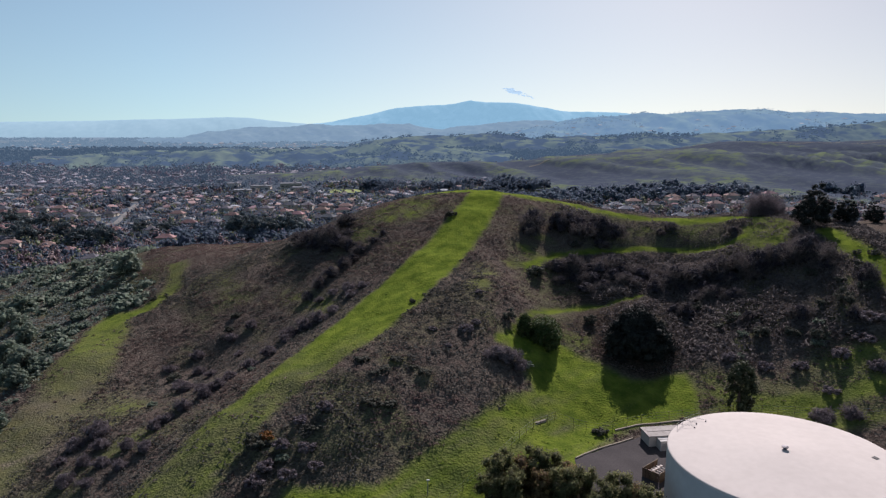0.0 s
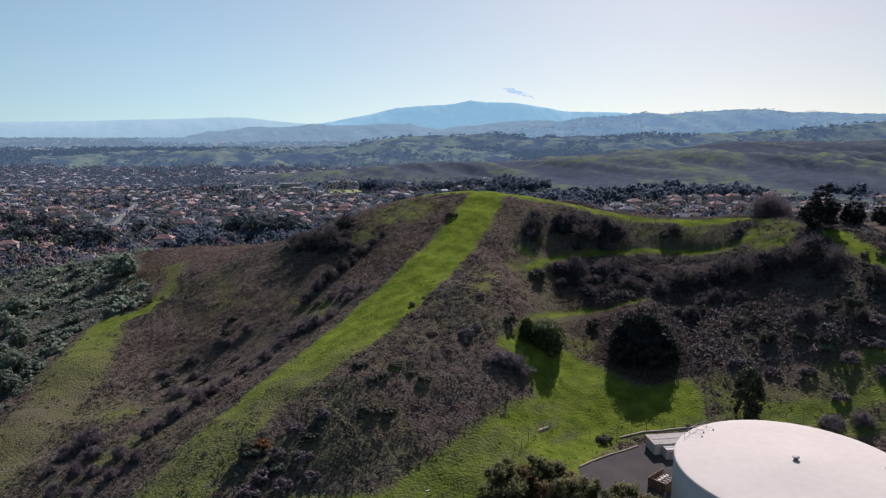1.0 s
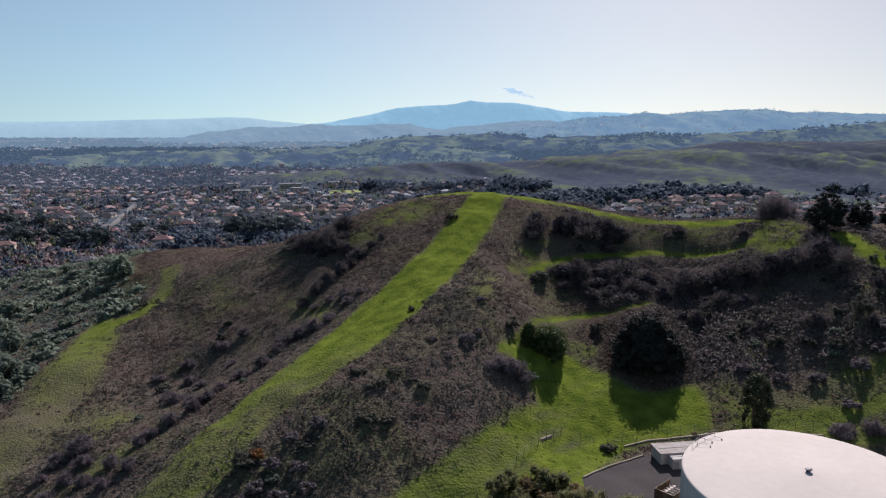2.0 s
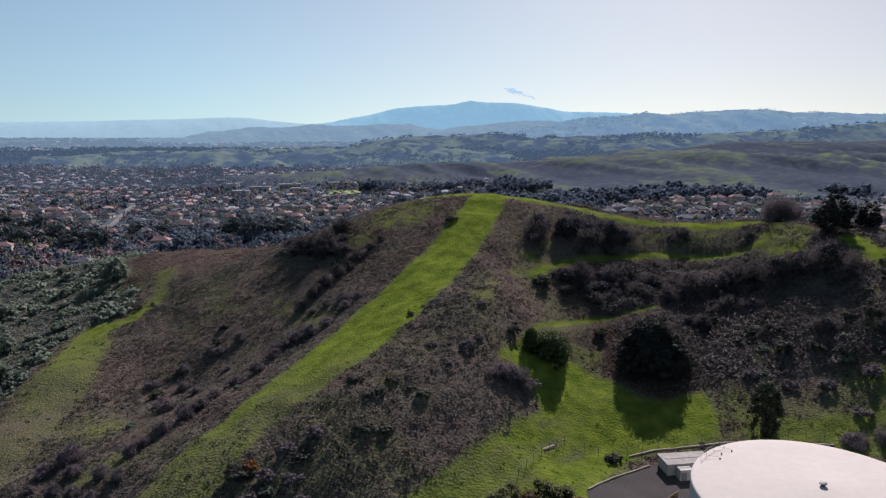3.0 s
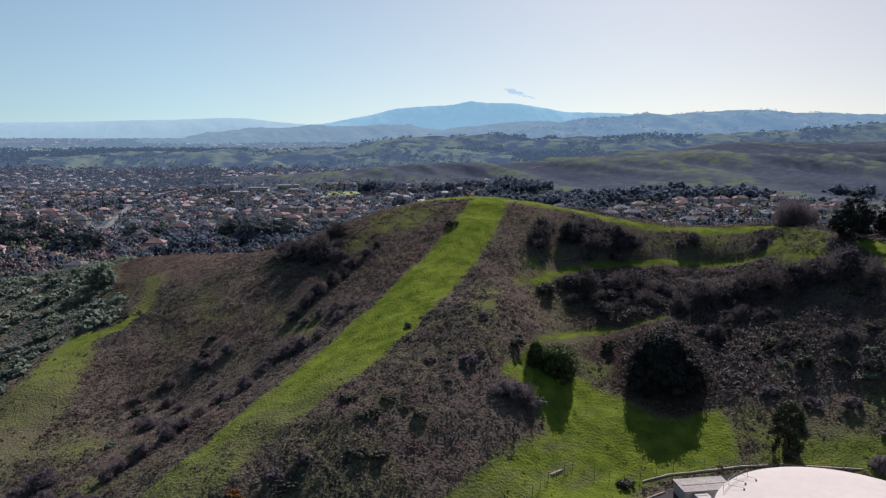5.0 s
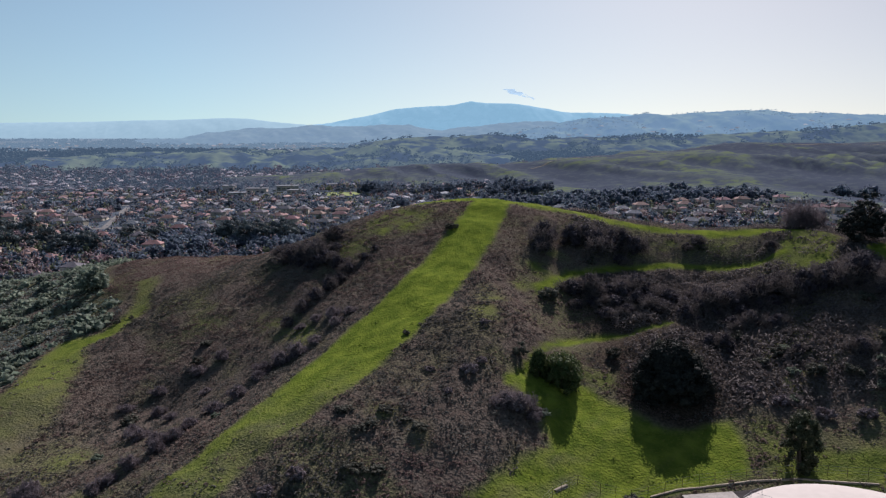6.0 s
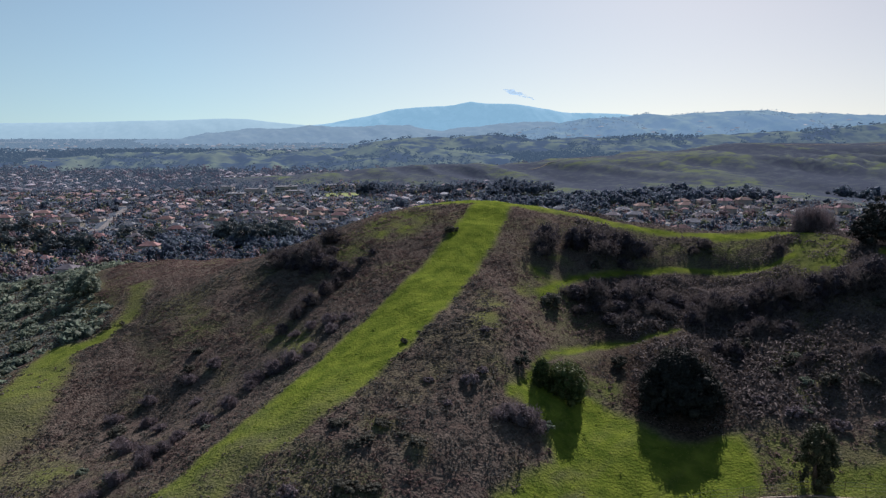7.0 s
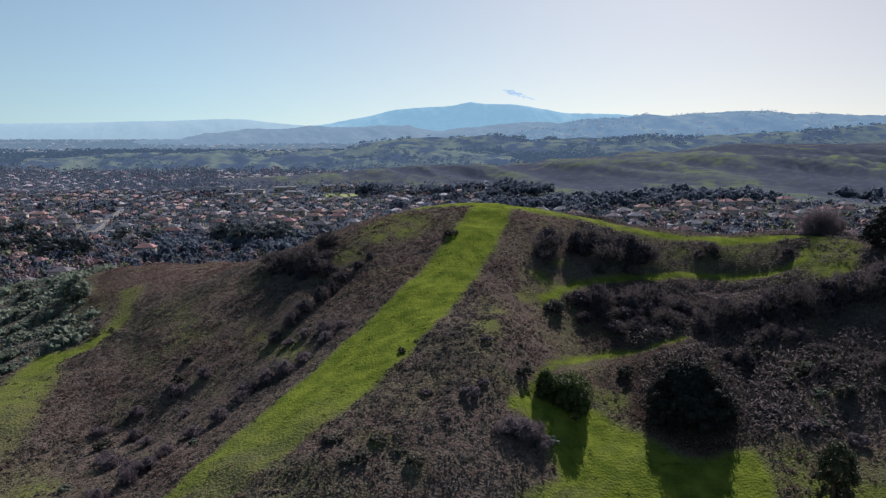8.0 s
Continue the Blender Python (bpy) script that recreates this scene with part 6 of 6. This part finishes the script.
big_globes = [round_crown(360 + i, 9, 56) for i in range(6)]
globes = [town_crown(300 + i, 4, 20, 0.46) for i in range(8)]
far_globes = [town_crown(330 + i, 2, 11, 0.6) for i in range(6)]
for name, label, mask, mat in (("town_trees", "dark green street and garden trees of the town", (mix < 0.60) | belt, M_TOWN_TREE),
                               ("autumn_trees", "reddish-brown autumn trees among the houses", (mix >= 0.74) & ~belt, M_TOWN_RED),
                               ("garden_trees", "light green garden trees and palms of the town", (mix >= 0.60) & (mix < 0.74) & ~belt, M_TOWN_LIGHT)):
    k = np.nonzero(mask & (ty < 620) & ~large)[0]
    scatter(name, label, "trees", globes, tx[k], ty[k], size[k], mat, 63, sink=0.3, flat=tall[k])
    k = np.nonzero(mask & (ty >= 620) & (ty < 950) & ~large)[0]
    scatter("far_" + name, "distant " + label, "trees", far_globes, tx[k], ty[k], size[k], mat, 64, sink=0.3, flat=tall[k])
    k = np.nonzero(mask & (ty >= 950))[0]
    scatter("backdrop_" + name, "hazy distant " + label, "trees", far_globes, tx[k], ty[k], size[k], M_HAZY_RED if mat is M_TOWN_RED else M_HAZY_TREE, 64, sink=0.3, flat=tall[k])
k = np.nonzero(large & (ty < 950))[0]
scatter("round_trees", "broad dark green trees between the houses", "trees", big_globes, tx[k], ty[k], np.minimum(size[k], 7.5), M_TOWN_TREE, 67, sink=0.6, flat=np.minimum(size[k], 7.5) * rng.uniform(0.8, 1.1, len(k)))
# groves at the foot of the hill
# grove leaves made paler and bluer for the haze at that distance
M_LEAF_OAK = surface("grove_oak_leaves", (0.050, 0.064, 0.072), (0.110, 0.134, 0.134), 1.0, 0.1, 0.85, 0, vary=0.35, island=True, leaf=0.2, gloss=0.1)
foot = tree("oak_tree", "dark broad oak at the foot of the hill", "tree", 71, 11, 6.0, 32, 34, 0.9, M_LEAF_OAK, low=0.6, lump=0.38, crown_tall=5.4, group="oaks at the foot of the hill")
# groves: middle, half extents, number of trees, least and greatest size
GROVES = [(-112, 392, 24, 10, 4, 0.9, 1.2), (-212, 366, 45, 30, 13, 0.8, 1.2), (-190, 292, 24, 28, 6, 0.8, 0.95), (-134, 532, 28, 16, 11, 1.2, 1.8), (-280, 518, 46, 22, 11, 1.1, 1.5),
          (-364, 588, 32, 22, 7, 1.2, 1.4), (-228, 552, 22, 16, 4, 1.0, 1.2), (-72, 362, 12, 8, 2, 0.8, 0.9),
          (84, 850, 42, 40, 22, 1.1, 2.1), (0, 880, 50, 30, 14, 0.8, 1.4), (-76, 890, 30, 30, 12, 1.0, 1.7), (30, 800, 60, 22, 10, 0.7, 1.1)]
grove_rng = random.Random(14)
# these far trees take the haze-tinted town leaf colour
far_oak = tree("eucalyptus_tree", "tall haze-blue tree of a grove beyond the houses", "tree", 72, 11, 5.0, 26, 30, 1.1, M_TOWN_TREE, low=0.7, lump=0.4, crown_tall=5.4, group="grove behind the hill")
first, first_far = True, True
for cx, cy, rx, ry, number, lo, hi in GROVES:
    for i in range(number):
        a = 2.4 * i + grove_rng.random()
        r = math.sqrt((i + 0.5) / number)
        far = cy > 700
        plant(far_oak if far else foot, first_far if far else first, cx + rx * r * math.cos(a), cy + ry * r * math.sin(a), grove_rng.uniform(0, 360), 0.95 * grove_rng.uniform(lo, hi), tall=grove_rng.uniform(0.7, 1.25))
        first, first_far = first and far, first_far and not far

# trees and roofs of the far valley floor, with haze put in as a blue glow
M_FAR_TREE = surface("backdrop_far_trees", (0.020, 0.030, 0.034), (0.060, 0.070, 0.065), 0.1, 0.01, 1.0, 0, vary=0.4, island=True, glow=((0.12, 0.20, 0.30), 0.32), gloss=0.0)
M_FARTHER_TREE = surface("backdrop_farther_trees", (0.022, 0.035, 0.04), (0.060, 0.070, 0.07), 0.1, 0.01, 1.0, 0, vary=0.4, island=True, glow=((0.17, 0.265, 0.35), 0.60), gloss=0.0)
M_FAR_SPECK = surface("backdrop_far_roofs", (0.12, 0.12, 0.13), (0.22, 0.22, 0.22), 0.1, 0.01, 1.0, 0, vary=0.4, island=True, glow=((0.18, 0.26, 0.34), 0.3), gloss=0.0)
clods = []
for i in range(5):
    g = np.random.default_rng(400 + i)
    d = g.normal(size=(9, 3))
    d /= np.linalg.norm(d, axis=1)[:, None]
    p = d * g.uniform(0.4, 1.0, 9)[:, None]
    p[:, 2] += 0.8
    clods.append(cards(p, np.full(9, 1.1), np.full(9, 1.0), g, outward=d))
rng = np.random.default_rng(91)
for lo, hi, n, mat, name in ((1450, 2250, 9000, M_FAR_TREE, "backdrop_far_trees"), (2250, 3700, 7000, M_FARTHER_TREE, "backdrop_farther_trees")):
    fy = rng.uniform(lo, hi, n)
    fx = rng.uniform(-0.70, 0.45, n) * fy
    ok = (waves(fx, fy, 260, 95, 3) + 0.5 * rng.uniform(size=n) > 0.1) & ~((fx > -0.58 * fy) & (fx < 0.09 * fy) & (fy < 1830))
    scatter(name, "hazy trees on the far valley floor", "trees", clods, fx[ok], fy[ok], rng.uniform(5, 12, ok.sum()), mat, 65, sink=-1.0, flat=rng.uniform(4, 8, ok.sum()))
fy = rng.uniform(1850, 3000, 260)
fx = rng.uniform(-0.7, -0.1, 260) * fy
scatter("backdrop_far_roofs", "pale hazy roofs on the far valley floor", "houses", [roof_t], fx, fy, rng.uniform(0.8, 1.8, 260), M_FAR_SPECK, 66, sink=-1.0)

# woods and houses on the distant hills, in the same glowing haze colours
rng = np.random.default_rng(97)
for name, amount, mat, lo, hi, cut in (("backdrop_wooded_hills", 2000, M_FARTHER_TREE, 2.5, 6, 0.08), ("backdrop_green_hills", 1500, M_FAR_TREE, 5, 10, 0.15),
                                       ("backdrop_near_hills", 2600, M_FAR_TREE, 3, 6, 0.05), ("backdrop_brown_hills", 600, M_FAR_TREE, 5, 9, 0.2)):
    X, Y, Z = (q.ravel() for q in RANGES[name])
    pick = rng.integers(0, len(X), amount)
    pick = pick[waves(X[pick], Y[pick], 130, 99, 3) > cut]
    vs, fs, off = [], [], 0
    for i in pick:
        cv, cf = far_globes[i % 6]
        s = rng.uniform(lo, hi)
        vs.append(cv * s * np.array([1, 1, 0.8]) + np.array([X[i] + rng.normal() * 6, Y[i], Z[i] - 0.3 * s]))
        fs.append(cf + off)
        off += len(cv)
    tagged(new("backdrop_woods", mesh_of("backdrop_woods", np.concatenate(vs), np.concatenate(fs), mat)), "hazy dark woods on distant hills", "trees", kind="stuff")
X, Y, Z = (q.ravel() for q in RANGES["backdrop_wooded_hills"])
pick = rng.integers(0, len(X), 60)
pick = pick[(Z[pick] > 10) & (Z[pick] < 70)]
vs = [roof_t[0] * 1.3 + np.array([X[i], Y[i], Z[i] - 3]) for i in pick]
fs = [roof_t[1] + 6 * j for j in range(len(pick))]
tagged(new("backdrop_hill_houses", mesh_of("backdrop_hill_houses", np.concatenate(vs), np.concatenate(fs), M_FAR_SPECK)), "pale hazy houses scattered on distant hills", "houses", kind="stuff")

# a small torn cloud over the mountain
# the cloud's daylight is put into the material as a glow
M_CLOUD = surface("backdrop_cloud", (0.2, 0.24, 0.28), (0.3, 0.34, 0.38), 0.02, 0.005, 1.0, 0, glow=((0.33, 0.45, 0.53), 0.85), gloss=0.0)
rng = np.random.default_rng(98)
vs, fs, off = [], [], 0
for u in np.linspace(0, 1, 70):
    bv, bf = BALL
    s = (4 + 11 * math.sin(math.pi * min(1, u * 1.3 + 0.12)) ** 2) * rng.uniform(0.4, 1.0)
    centre = np.array([(0.086 + 0.040 * u) * 4650 + rng.normal() * 8, 4650, 56 + 4650 * (0.046 - 0.012 * u) + rng.normal() * 6 * (1 - 0.5 * u)])
    vs.append(bv * np.array([1.7, 1, 0.55]) * s * (1 + 0.15 * rng.normal(size=(26, 1))) + centre)
    fs.append(bf + off)
    off += 26
tagged(new("cloud", mesh_of("cloud", np.concatenate(vs), np.concatenate(fs), M_CLOUD, smooth=True)), "small torn grey-blue cloud above the mountain", "cloud", kind="structure")

# trails on the hill behind the town
M_TRAIL = surface("pale_dirt_trail", (0.12, 0.11, 0.095), (0.19, 0.175, 0.15), 1.0, 0.1, 0.95, 0.05, gloss=0.05)
ribbon("trail", [(128, 1058), (160, 1075), (200, 1100), (240, 1112)], 3.0, 0.4, M_TRAIL, "pale dirt trail on the hill behind the town", "trail", fine=6)
ribbon("trail", [(520, 1128), (580, 1130), (640, 1128), (700, 1120), (760, 1112)], 3.0, 0.4, M_TRAIL, "pale dirt trail on the hill behind the town", "trail", fine=6)
